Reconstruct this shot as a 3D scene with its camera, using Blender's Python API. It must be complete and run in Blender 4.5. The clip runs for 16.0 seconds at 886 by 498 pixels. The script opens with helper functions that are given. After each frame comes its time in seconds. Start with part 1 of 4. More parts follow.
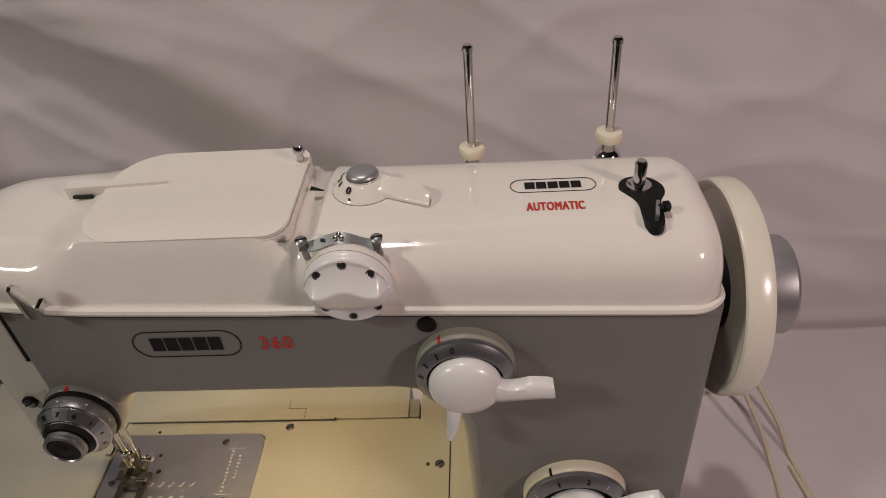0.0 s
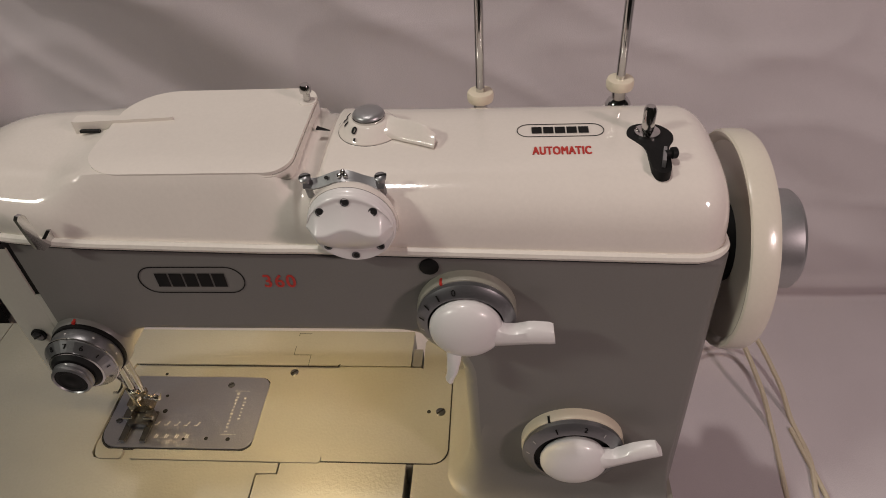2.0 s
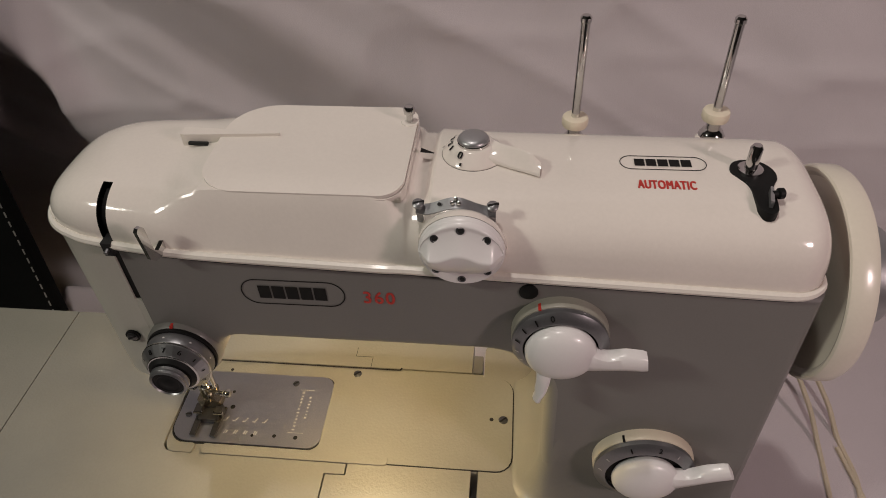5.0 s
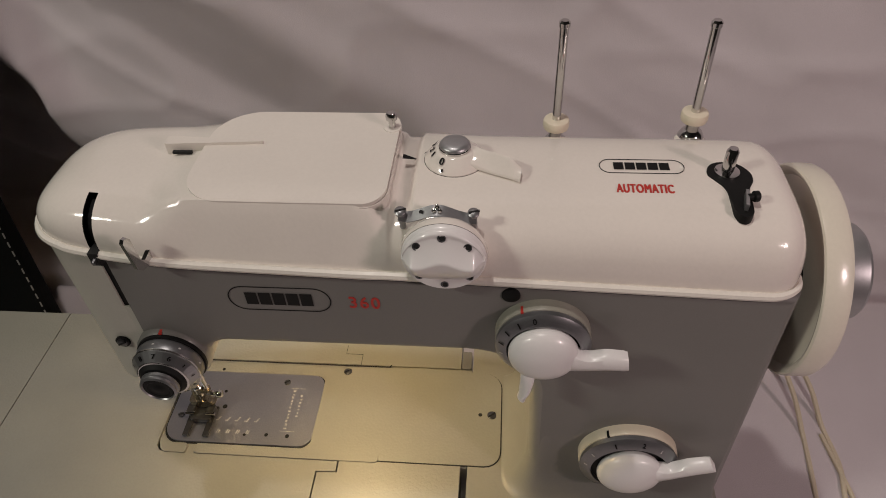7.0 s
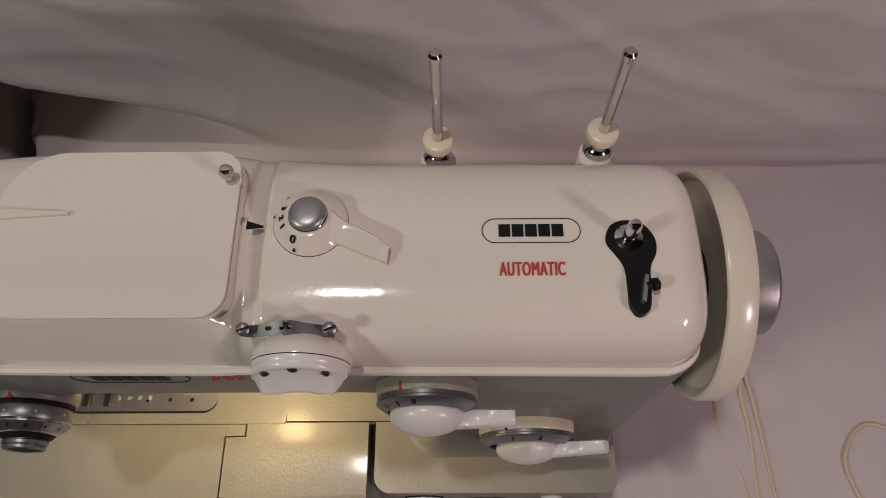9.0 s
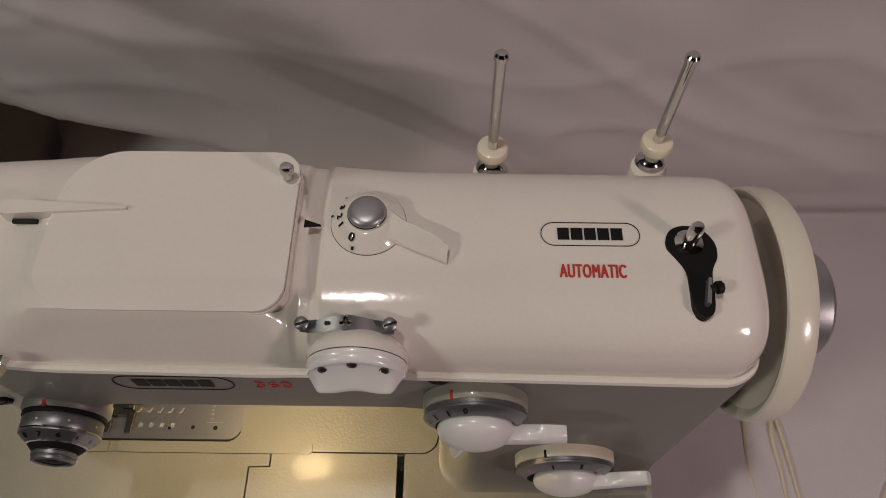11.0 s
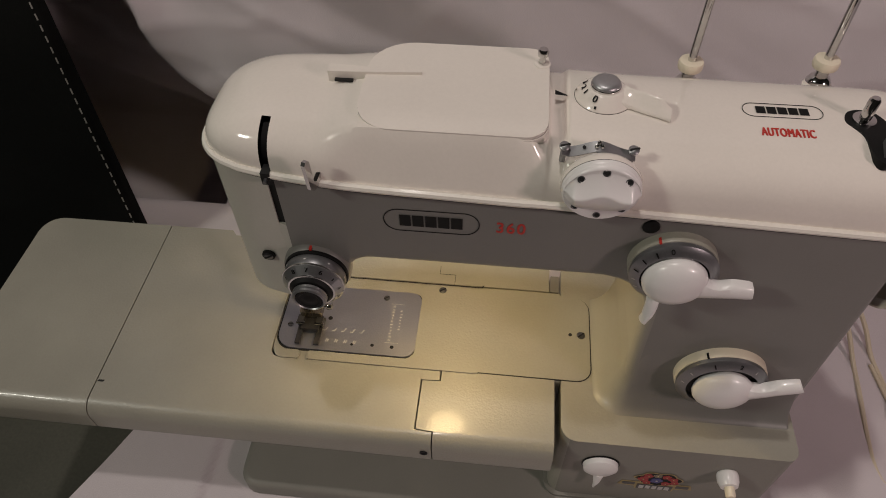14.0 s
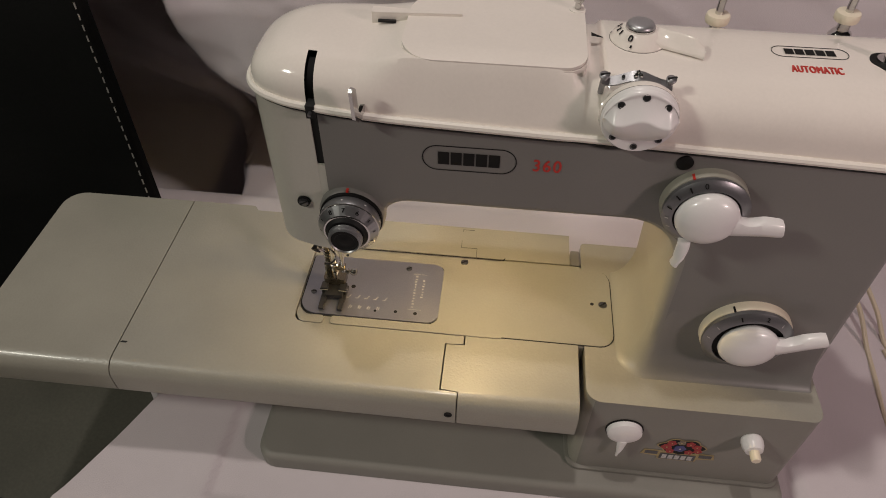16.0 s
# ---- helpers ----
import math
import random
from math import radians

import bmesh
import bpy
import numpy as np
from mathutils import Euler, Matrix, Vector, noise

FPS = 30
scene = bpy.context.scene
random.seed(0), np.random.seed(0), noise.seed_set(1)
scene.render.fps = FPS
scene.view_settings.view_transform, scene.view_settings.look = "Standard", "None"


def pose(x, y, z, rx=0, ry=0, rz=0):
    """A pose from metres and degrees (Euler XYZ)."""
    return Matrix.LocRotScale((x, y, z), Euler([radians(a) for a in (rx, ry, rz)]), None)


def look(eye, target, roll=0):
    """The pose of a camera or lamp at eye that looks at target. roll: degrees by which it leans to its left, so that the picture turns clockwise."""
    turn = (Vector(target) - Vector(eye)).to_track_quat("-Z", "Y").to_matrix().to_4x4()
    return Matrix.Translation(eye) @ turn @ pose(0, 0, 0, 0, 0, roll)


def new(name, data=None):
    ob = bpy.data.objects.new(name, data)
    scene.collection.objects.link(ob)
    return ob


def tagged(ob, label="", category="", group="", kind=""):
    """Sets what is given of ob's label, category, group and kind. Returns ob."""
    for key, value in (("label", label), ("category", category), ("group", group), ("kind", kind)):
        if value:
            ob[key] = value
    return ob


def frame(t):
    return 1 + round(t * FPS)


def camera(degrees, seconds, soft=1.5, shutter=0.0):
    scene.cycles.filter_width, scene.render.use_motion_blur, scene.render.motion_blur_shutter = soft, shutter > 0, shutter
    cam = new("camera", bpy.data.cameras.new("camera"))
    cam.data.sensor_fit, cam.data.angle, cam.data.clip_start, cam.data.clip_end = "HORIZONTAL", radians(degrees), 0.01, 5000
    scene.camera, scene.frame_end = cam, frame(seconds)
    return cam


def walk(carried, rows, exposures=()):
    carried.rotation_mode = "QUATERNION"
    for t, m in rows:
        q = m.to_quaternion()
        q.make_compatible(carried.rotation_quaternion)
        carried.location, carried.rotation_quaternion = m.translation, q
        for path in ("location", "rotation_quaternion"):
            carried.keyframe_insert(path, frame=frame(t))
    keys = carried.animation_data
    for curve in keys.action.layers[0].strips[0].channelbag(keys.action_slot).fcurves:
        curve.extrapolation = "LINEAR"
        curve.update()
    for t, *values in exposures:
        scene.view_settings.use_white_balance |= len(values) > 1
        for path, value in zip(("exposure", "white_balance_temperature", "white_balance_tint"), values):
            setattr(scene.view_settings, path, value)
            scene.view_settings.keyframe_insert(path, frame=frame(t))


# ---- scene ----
cam = camera(66.4, 16.0, 0.95)
PATH = [
    (0, (0.147, -0.201, 0.457), (0.018, 1.365, -0.78), -4.9),
    (0.5, (0.166, -0.203, 0.451), (0.02, 1.317, -0.841), -5.9),
    (1, (0.164, -0.204, 0.449), (0.002, 1.304, -0.854), -5.8),
    (1.5, (0.157, -0.205, 0.45), (-0.002, 1.303, -0.854), -5.1),
    (2, (0.15, -0.207, 0.449), (-0.014, 1.294, -0.862), -4.3),
    (2.5, (0.146, -0.208, 0.452), (-0.027, 1.295, -0.856), -4.0),
    (3, (0.138, -0.202, 0.472), (-0.025, 1.319, -0.817), -3.1),
    (3.5, (0.13, -0.202, 0.474), (-0.032, 1.291, -0.847), -3.1),
    (4, (0.125, -0.204, 0.471), (-0.039, 1.28, -0.861), -3.1),
    (4.5, (0.116, -0.201, 0.47), (-0.056, 1.275, -0.868), -2.8),
    (4.7, (0.111, -0.202, 0.468), (-0.077, 1.269, -0.875), -2.6),
    (6.8, (0.113, -0.208, 0.473), (-0.064, 1.257, -0.877), -2.9),
    (7, (0.116, -0.201, 0.477), (-0.054, 1.24, -0.899), -3.1),
    (7.5, (0.121, -0.158, 0.499), (0.003, 1.065, -1.079), -3.7),
    (8, (0.134, -0.089, 0.521), (0.118, 0.817, -1.262), -2.1),
    (8.5, (0.146, -0.066, 0.521), (0.101, 0.751, -1.304), -3.4),
    (8.7, (0.146, -0.065, 0.522), (0.114, 0.752, -1.303), -2.5),
    (10.8, (0.136, -0.076, 0.513), (0.136, 0.871, -1.249), -0.1),
    (11, (0.124, -0.085, 0.51), (0.109, 0.903, -1.229), -0.1),
    (11.5, (0.099, -0.112, 0.503), (0.044, 0.938, -1.198), -1.4),
    (12, (0.071, -0.132, 0.502), (-0.028, 0.973, -1.162), -2.2),
    (12.5, (0.048, -0.149, 0.492), (-0.058, 1.03, -1.12), -2.0),
    (13, (0.045, -0.163, 0.483), (-0.081, 1.036, -1.112), -1.7),
    (13.5, (0.053, -0.196, 0.494), (-0.091, 1.064, -1.051), -0.4),
    (14, (0.049, -0.223, 0.498), (-0.108, 1.054, -1.033), -1.1),
    (14.5, (0.046, -0.222, 0.506), (-0.072, 1.079, -1.007), -1.5),
    (15, (0.049, -0.234, 0.491), (-0.07, 1.222, -0.874), -0.6),
    (15.5, (0.04, -0.261, 0.471), (-0.063, 1.136, -0.956), 1.0),
    (16, (0.031, -0.269, 0.467), (-0.112, 1.105, -0.979), 0.4),
]
EXPOSURES = [(0, 0.18), (0.5, 0.06), (1.5, 0.09), (2.5, 0.11), (4.5, 0.06), (7, 0.02), (8.5, -0.15), (11, -0.28), (12.5, -0.23), (13.5, -0.16), (14.5, 0.02), (15, 0.03), (15.5, 0.0), (16, 0.19)]
walk(cam, [(t, look(eye, target, roll)) for t, eye, target, roll in PATH], EXPOSURES)

# ---------------------------------------------------------------- world and lights
TABLE = -0.016  # height of the cloth under the machine; the sewing bed lies at 0.09
BED = 0.09

world = bpy.data.worlds.new("room_light")
scene.world = world
world.use_nodes = True
world.node_tree.nodes["Background"].inputs[0].default_value = (0.80, 0.78, 0.80, 1)
world.node_tree.nodes["Background"].inputs[1].default_value = 0.16


def area(name, eye, target, sx, sy, power, colour):
    lamp = bpy.data.lights.new(name, "AREA")
    lamp.shape, lamp.size, lamp.size_y = "RECTANGLE", sx, sy
    lamp.energy, lamp.color = power, colour
    ob = new(name, lamp)
    ob.matrix_world = look(eye, target)
    return ob


area("lamp_ceiling", (-0.08, 0.02, 1.62), (0.04, 0.03, 0.0), 0.06, 0.05, 4.8, (1.0, 0.91, 0.85))
area("lamp_right", (0.70, -0.41, 0.61), (0.12, 0.05, 0.24), 0.08, 0.08, 1.95, (1.0, 0.77, 0.755))
area("lamp_left", (-1.50, -0.85, 1.62), (-0.70, 0.05, 0.20), 0.36, 0.09, 13.2, (1.0, 0.975, 0.85))
bulb = bpy.data.lights.new("sewing_light", "POINT")
bulb.energy, bulb.color, bulb.shadow_soft_size = 0.66, (1.0, 0.73, 0.37), 0.016
new("sewing_light", bulb).location = (0.0165, 0.028, 0.2350)

# ---------------------------------------------------------------- materials


def material(name, colour, rough=0.5, metal=0.0, coat=0.0, grain=0.0, scale=400.0, bump=0.0, stain=0.0, emit=0.0, spec=0.5):
    """A surface with fine grain, soft stains and relief."""
    m = bpy.data.materials.new(name)
    m.use_nodes = True
    n, l = m.node_tree.nodes, m.node_tree.links
    b = n["Principled BSDF"]
    b.inputs["Roughness"].default_value = rough
    b.inputs["Specular IOR Level"].default_value = spec
    b.inputs["Metallic"].default_value = metal
    b.inputs["Coat Weight"].default_value = coat
    b.inputs["Coat Roughness"].default_value = 0.09
    b.inputs["Base Color"].default_value = (*colour, 1)
    if emit:
        b.inputs["Emission Color"].default_value = (*colour, 1)
        b.inputs["Emission Strength"].default_value = emit
    co = n.new("ShaderNodeTexCoord")
    if grain or stain:
        fine = n.new("ShaderNodeTexNoise")
        fine.inputs["Scale"].default_value = scale
        fine.inputs["Detail"].default_value = 4
        big = n.new("ShaderNodeTexNoise")
        big.inputs["Scale"].default_value = 14
        big.inputs["Detail"].default_value = 5
        for t in (fine, big):
            l.new(co.outputs["Object"], t.inputs["Vector"])
        r1, r2 = n.new("ShaderNodeMapRange"), n.new("ShaderNodeMapRange")
        for r, amount in ((r1, grain), (r2, stain)):
            r.inputs["From Min"].default_value, r.inputs["From Max"].default_value = 0.3, 0.7
            r.inputs["To Min"].default_value, r.inputs["To Max"].default_value = 1 - amount, 1 + amount * 0.4
        l.new(fine.outputs["Fac"], r1.inputs["Value"])
        l.new(big.outputs["Fac"], r2.inputs["Value"])
        mul = n.new("ShaderNodeMath")
        mul.operation = "MULTIPLY"
        l.new(r1.outputs[0], mul.inputs[0])
        l.new(r2.outputs[0], mul.inputs[1])
        vm = n.new("ShaderNodeVectorMath")
        vm.operation = "SCALE"
        vm.inputs[0].default_value = colour
        l.new(mul.outputs[0], vm.inputs["Scale"])
        l.new(vm.outputs[0], b.inputs["Base Color"])
        rr = n.new("ShaderNodeMapRange")
        rr.inputs["To Min"].default_value, rr.inputs["To Max"].default_value = max(rough - 0.08, 0.02), rough + 0.1
        l.new(big.outputs["Fac"], rr.inputs["Value"])
        l.new(rr.outputs[0], b.inputs["Roughness"])
    if bump:
        t = n.new("ShaderNodeTexNoise")
        t.inputs["Scale"].default_value = scale
        t.inputs["Detail"].default_value = 3
        l.new(co.outputs["Object"], t.inputs["Vector"])
        bp = n.new("ShaderNodeBump")
        bp.inputs["Strength"].default_value = bump
        bp.inputs["Distance"].default_value = 0.001
        l.new(t.outputs["Fac"], bp.inputs["Height"])
        l.new(bp.outputs[0], b.inputs["Normal"])
    return m


CREAM = material("cream_enamel", (0.82, 0.764, 0.700), 0.10, 0, 0.25, 0.02, 560, 0.045, 0.05)
RIM = material("dull_cream_enamel", (0.79, 0.75, 0.68), 0.42, 0, 0.05, 0.04, 560, 0.09, 0.06)
WHEEL = material("aged_cream_enamel", (0.74, 0.69, 0.585), 0.22, 0, 0.2, 0.02, 600, 0.04, 0.05)
GREY = material("grey_enamel", (0.188, 0.182, 0.170), 0.42, 0, 0.1, 0.03, 900, 0.04, 0.06)
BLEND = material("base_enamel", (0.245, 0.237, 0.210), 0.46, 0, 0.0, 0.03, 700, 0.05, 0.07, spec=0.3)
# body enamel as the sewing bulb lights it, the light put into the colour
COVE = material("bulb_lit_enamel", (0.300, 0.289, 0.246), 0.46, 0, 0.0, 0.03, 600, 0.05, 0.08, spec=0.3)
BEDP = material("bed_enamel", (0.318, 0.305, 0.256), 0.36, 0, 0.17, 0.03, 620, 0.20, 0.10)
PLATE = material("brushed_plate", (0.36, 0.36, 0.40), 0.38, 0.85, 0, 0.05, 1200, 0.06, 0.06)
CHROME = material("chrome", (0.66, 0.65, 0.64), 0.08, 1.0, 0, 0.04, 600, 0, 0.08)
DIAL = material("satin_dial", (0.25, 0.25, 0.26), 0.36, 0.8, 0, 0.05, 900, 0.05, 0.08)
KNOB = material("white_plastic", (0.80, 0.78, 0.77), 0.30, 0, 0.25, 0.01, 700, 0.02, 0.03)
IVORY = material("ivory_plastic", (0.78, 0.70, 0.55), 0.35, 0, 0.2, 0.02, 700, 0.02, 0.06)
BLACK = material("black_enamel", (0.008, 0.008, 0.008), 0.55, 0, 0, 0.1, 500, 0, 0.1, spec=0.2)
DARK = material("dark_gap", (0.008, 0.008, 0.008), 0.8)
SPRING = material("spring_steel", (0.34, 0.34, 0.35), 0.38, 0.9, 0, 0.05, 900, 0.03, 0.08)
SATIN = material("satin_aluminium", (0.41, 0.41, 0.42), 0.38, 0.75, 0, 0.04, 900, 0.04, 0.06)
FACE = material("face_enamel", (0.52, 0.498, 0.445), 0.32, 0, 0.2, 0.03, 700, 0.05, 0.07)
BRIGHT = material("number_steel", (0.40, 0.40, 0.41), 0.27, 0.9, 0, 0.05, 900, 0.04, 0.08)
STEEL = material("dark_steel", (0.13, 0.13, 0.135), 0.30, 0.85, 0, 0.05, 900, 0.04, 0.08)
RED = material("red_print", (0.52, 0.034, 0.024), 0.45, 0, 0, 0.05, 900)
GOLD = material("gold_print", (0.42, 0.33, 0.16), 0.4, 0.3, 0, 0.1, 900)
BLUE = material("blue_print", (0.06, 0.06, 0.20), 0.45, 0, 0, 0.1, 900)
CLOTH = material("grey_cloth", (0.600, 0.547, 0.564), 0.92, 0, 0, 0.06, 1500, 0.25, 0.05)
LEATHER = material("black_leather", (0.0045, 0.0048, 0.0045), 0.7, 0, 0, 0.2, 500, 0.3, 0.2, spec=0.12)
SEAT = material("olive_leather", (0.075, 0.072, 0.055), 0.6, 0, 0, 0.15, 300, 0.2, 0.2)
THREAD = material("white_stitch", (0.27, 0.26, 0.24), 0.8, 0, 0, 0.1, 900)
CORD = material("cream_cord", (0.62, 0.54, 0.40), 0.5, 0, 0, 0.04, 500, 0.05, 0.08)
GLASS = material("bulb_glass", (1.0, 0.78, 0.40), 0.3, emit=14.0)
WALL = material("plain_wall", (0.07, 0.066, 0.062), 0.9, 0, 0, 0.04, 60, 0.1, 0.05)

# grey enamel turning beige at the pillar's inner corner, the bulb's light painted in
BULB_GLOW = GREY.copy()
BULB_GLOW.name = "bulb_glow_enamel"
sn, sl = BULB_GLOW.node_tree.nodes, BULB_GLOW.node_tree.links
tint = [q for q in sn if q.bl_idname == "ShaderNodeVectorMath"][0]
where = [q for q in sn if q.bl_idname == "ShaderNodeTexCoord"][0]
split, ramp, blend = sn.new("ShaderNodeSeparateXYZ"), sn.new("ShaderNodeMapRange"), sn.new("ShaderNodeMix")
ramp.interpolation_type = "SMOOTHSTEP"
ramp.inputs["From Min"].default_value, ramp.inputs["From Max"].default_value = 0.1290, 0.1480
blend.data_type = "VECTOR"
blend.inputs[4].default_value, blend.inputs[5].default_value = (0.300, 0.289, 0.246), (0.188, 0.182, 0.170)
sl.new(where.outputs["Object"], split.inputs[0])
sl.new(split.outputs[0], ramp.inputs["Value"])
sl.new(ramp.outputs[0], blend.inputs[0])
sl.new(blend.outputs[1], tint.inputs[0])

# ---------------------------------------------------------------- shape helpers


def part(name, bm, mat, parent=None, label="", smooth=35.0):
    """Links a bmesh as one mesh object under a thing or part."""
    bmesh.ops.recalc_face_normals(bm, faces=bm.faces)
    mesh = bpy.data.meshes.new(name)
    bm.to_mesh(mesh)
    bm.free()
    mesh.materials.append(mat)
    if smooth:
        mesh.shade_smooth()
        mesh.set_sharp_from_angle(angle=radians(smooth))
    ob = new(name, mesh)
    ob.parent = parent
    if label:
        ob["label"] = label
    return ob


def thing(name, label, category, group="", kind=""):
    return tagged(new(name), label, category, group, kind)


def prism(outline, z0, z1, m=Matrix(), bevel=0.0, top_only=False, pick=None, seg=3):
    """The outline, swept from z0 to z1, with rounded rims."""
    bm = bmesh.new()
    lo = [bm.verts.new((x, y, z0)) for x, y in outline]
    hi = [bm.verts.new((x, y, z1)) for x, y in outline]
    n = len(outline)
    bm.faces.new(lo[::-1])
    bm.faces.new(hi)
    for i in range(n):
        bm.faces.new((lo[i], lo[(i + 1) % n], hi[(i + 1) % n], hi[i]))
    if bevel:
        bm.normal_update()
        edges = [e for e in bm.edges if (lambda a, b: (a.co.z == b.co.z == z1) or (not top_only and a.co.z == b.co.z == z0))(*e.verts)]
        if pick:
            edges = [e for e in edges if pick((e.verts[0].co + e.verts[1].co) / 2)]
        bmesh.ops.bevel(bm, geom=edges, offset=bevel, segments=seg, affect="EDGES", profile=0.5)
    bm.transform(m)
    return bm


def rounded(x0, x1, y0, y1, r, seg=5):
    """A rectangle's outline with round corners; r may name four radii: from the lower right corner, anticlockwise."""
    rs = r if isinstance(r, (tuple, list)) else (r,) * 4
    pts = []
    for (cx, sx), (cy, sy), a0, q in (((x1, -1), (y0, 1), -90, rs[0]), ((x1, -1), (y1, -1), 0, rs[1]), ((x0, 1), (y1, -1), 90, rs[2]), ((x0, 1), (y0, 1), 180, rs[3])):
        if q <= 0:
            pts.append((cx, cy))
            continue
        for k in range(seg + 1):
            a = radians(a0 + 90 * k / seg)
            pts.append((cx + sx * q + q * math.cos(a), cy + sy * q + q * math.sin(a)))
    return pts


def lathe(profile, m=Matrix(), seg=40):
    """A turned body: (radius, height) pairs round the z axis."""
    bm = bmesh.new()
    rings = []
    for r, h in profile:
        if r < 1e-6:
            rings.append([bm.verts.new((0, 0, h))])
        else:
            rings.append([bm.verts.new((r * math.cos(2 * math.pi * k / seg), r * math.sin(2 * math.pi * k / seg), h)) for k in range(seg)])
    for a, b in zip(rings, rings[1:]):
        for k in range(seg):
            q = (k + 1) % seg
            if len(a) == 1 and len(b) > 1:
                bm.faces.new((a[0], b[k], b[q]))
            elif len(b) == 1 and len(a) > 1:
                bm.faces.new((a[k], a[q], b[0]))
            elif len(a) > 1:
                bm.faces.new((a[k], a[q], b[q], b[k]))
    for ring, flip in ((rings[0], True), (rings[-1], False)):
        if len(ring) > 1:
            bm.faces.new(ring[::-1] if flip else ring)
    bm.transform(m)
    return bm


def tube(points, r, seg=10, closed=False, flat=1.0):
    """A round bar along points. flat: its height over its width."""
    bm = bmesh.new()
    pts = [Vector(p) for p in points]
    n = len(pts)
    rings = []
    up = Vector((0, 0, 1))
    for i, p in enumerate(pts):
        a = pts[(i - 1) % n] if closed or i else p
        b = pts[(i + 1) % n] if closed or i < n - 1 else p
        d = (b - a).normalized()
        side = d.cross(up)
        side = side.normalized() if side.length > 1e-3 else Vector((1, 0, 0))
        top = side.cross(d)
        rr = r(i / (n - 1)) if callable(r) else r
        rings.append([bm.verts.new(p + side * rr * math.cos(2 * math.pi * k / seg) + top * rr * flat * math.sin(2 * math.pi * k / seg)) for k in range(seg)])
    for i in range(n if closed else n - 1):
        a, b = rings[i], rings[(i + 1) % n]
        for k in range(seg):
            bm.faces.new((a[k], a[(k + 1) % seg], b[(k + 1) % seg], b[k]))
    if not closed:
        bm.faces.new(rings[0][::-1])
        bm.faces.new(rings[-1])
    return bm


def bez(points, steps=8):
    """A smooth curve through points."""
    p = [Vector(q) for q in points]
    p = [2 * p[0] - p[1]] + p + [2 * p[-1] - p[-2]]
    out = []
    for i in range(1, len(p) - 2):
        for k in range(steps):
            t = k / steps
            a, b, c, d = p[i - 1:i + 3]
            out.append(0.5 * (2 * b + (c - a) * t + (2 * a - 5 * b + 4 * c - d) * t * t + (3 * b - a - 3 * c + d) * t ** 3))
    out.append(p[-2])
    return out


def merge(*bms):
    out = bms[0]
    for b in bms[1:]:
        mesh = bpy.data.meshes.new("tmp")
        b.to_mesh(mesh)
        b.free()
        out.from_mesh(mesh)
        bpy.data.meshes.remove(mesh)
    return out


def ease(a, b, x):
    t = min(max((x - a) / (b - a), 0), 1)
    return t * t * (3 - 2 * t)


# front-facing things: local x to the right, local y up, local z towards the sitter
def front(x, y, z, turn=0.0):
    return pose(x, y, z, 90, 0, 0) @ pose(0, 0, 0, 0, 0, turn)


def ellipse_ring(a, b, w, n=40):
    """The outline of a long oval and its inner one."""
    def oval(p, q):
        return rounded(-p, p, -q, q, q * 0.999, 10)
    return oval(a, b), oval(a - w, b - w)


def band(outer, inner, z0, z1, m):
    """A flat closed band between two outlines."""
    bm = bmesh.new()
    n = len(outer)
    v = [[bm.verts.new((x, y, z)) for x, y in o] for o, z in ((outer, z1), (inner, z1), (outer, z0), (inner, z0))]
    for i in range(n):
        j = (i + 1) % n
        bm.faces.new((v[0][i], v[0][j], v[1][j], v[1][i]))
        bm.faces.new((v[0][i], v[2][i], v[2][j], v[0][j]))
        bm.faces.new((v[1][i], v[1][j], v[3][j], v[3][i]))
    bm.transform(m)
    return bm


def lettering(name, text, size, m, mat, parent, squeeze=1.0, bold=0.0, space=1.0, thick=0.0):
    curve = bpy.data.curves.new(name, "FONT")
    curve.body, curve.size, curve.extrude, curve.offset = text, size, 0.00015, bold
    curve.space_character = space
    curve.align_x, curve.align_y = "CENTER", "CENTER"
    tmp = bpy.data.objects.new("tmp", curve)
    scene.collection.objects.link(tmp)
    deps = bpy.context.evaluated_depsgraph_get()
    mesh = bpy.data.meshes.new_from_object(tmp.evaluated_get(deps))
    bpy.data.objects.remove(tmp)
    bpy.data.curves.remove(curve)
    mesh.transform(Matrix.Diagonal((squeeze, 1, 1, 1)))
    if thick:
        bm = bmesh.new()
        for step in (-1, 0, 1):
            twin = mesh.copy()
            twin.transform(Matrix.Translation((thick * step, 0, 0.00003 * step)))
            bm.from_mesh(twin)
            bpy.data.meshes.remove(twin)
        bm.to_mesh(mesh)
        bm.free()
    mesh.transform(m)
    mesh.materials.clear()
    mesh.materials.append(mat)
    ob = new(name, mesh)
    ob.parent = parent
    return ob


# ---------------------------------------------------------------- the room, the table and the cloth
X0, X1, Y0, Y1, Z0, Z1 = -2.2, 2.2, -2.0, 1.6, -0.75, 1.75
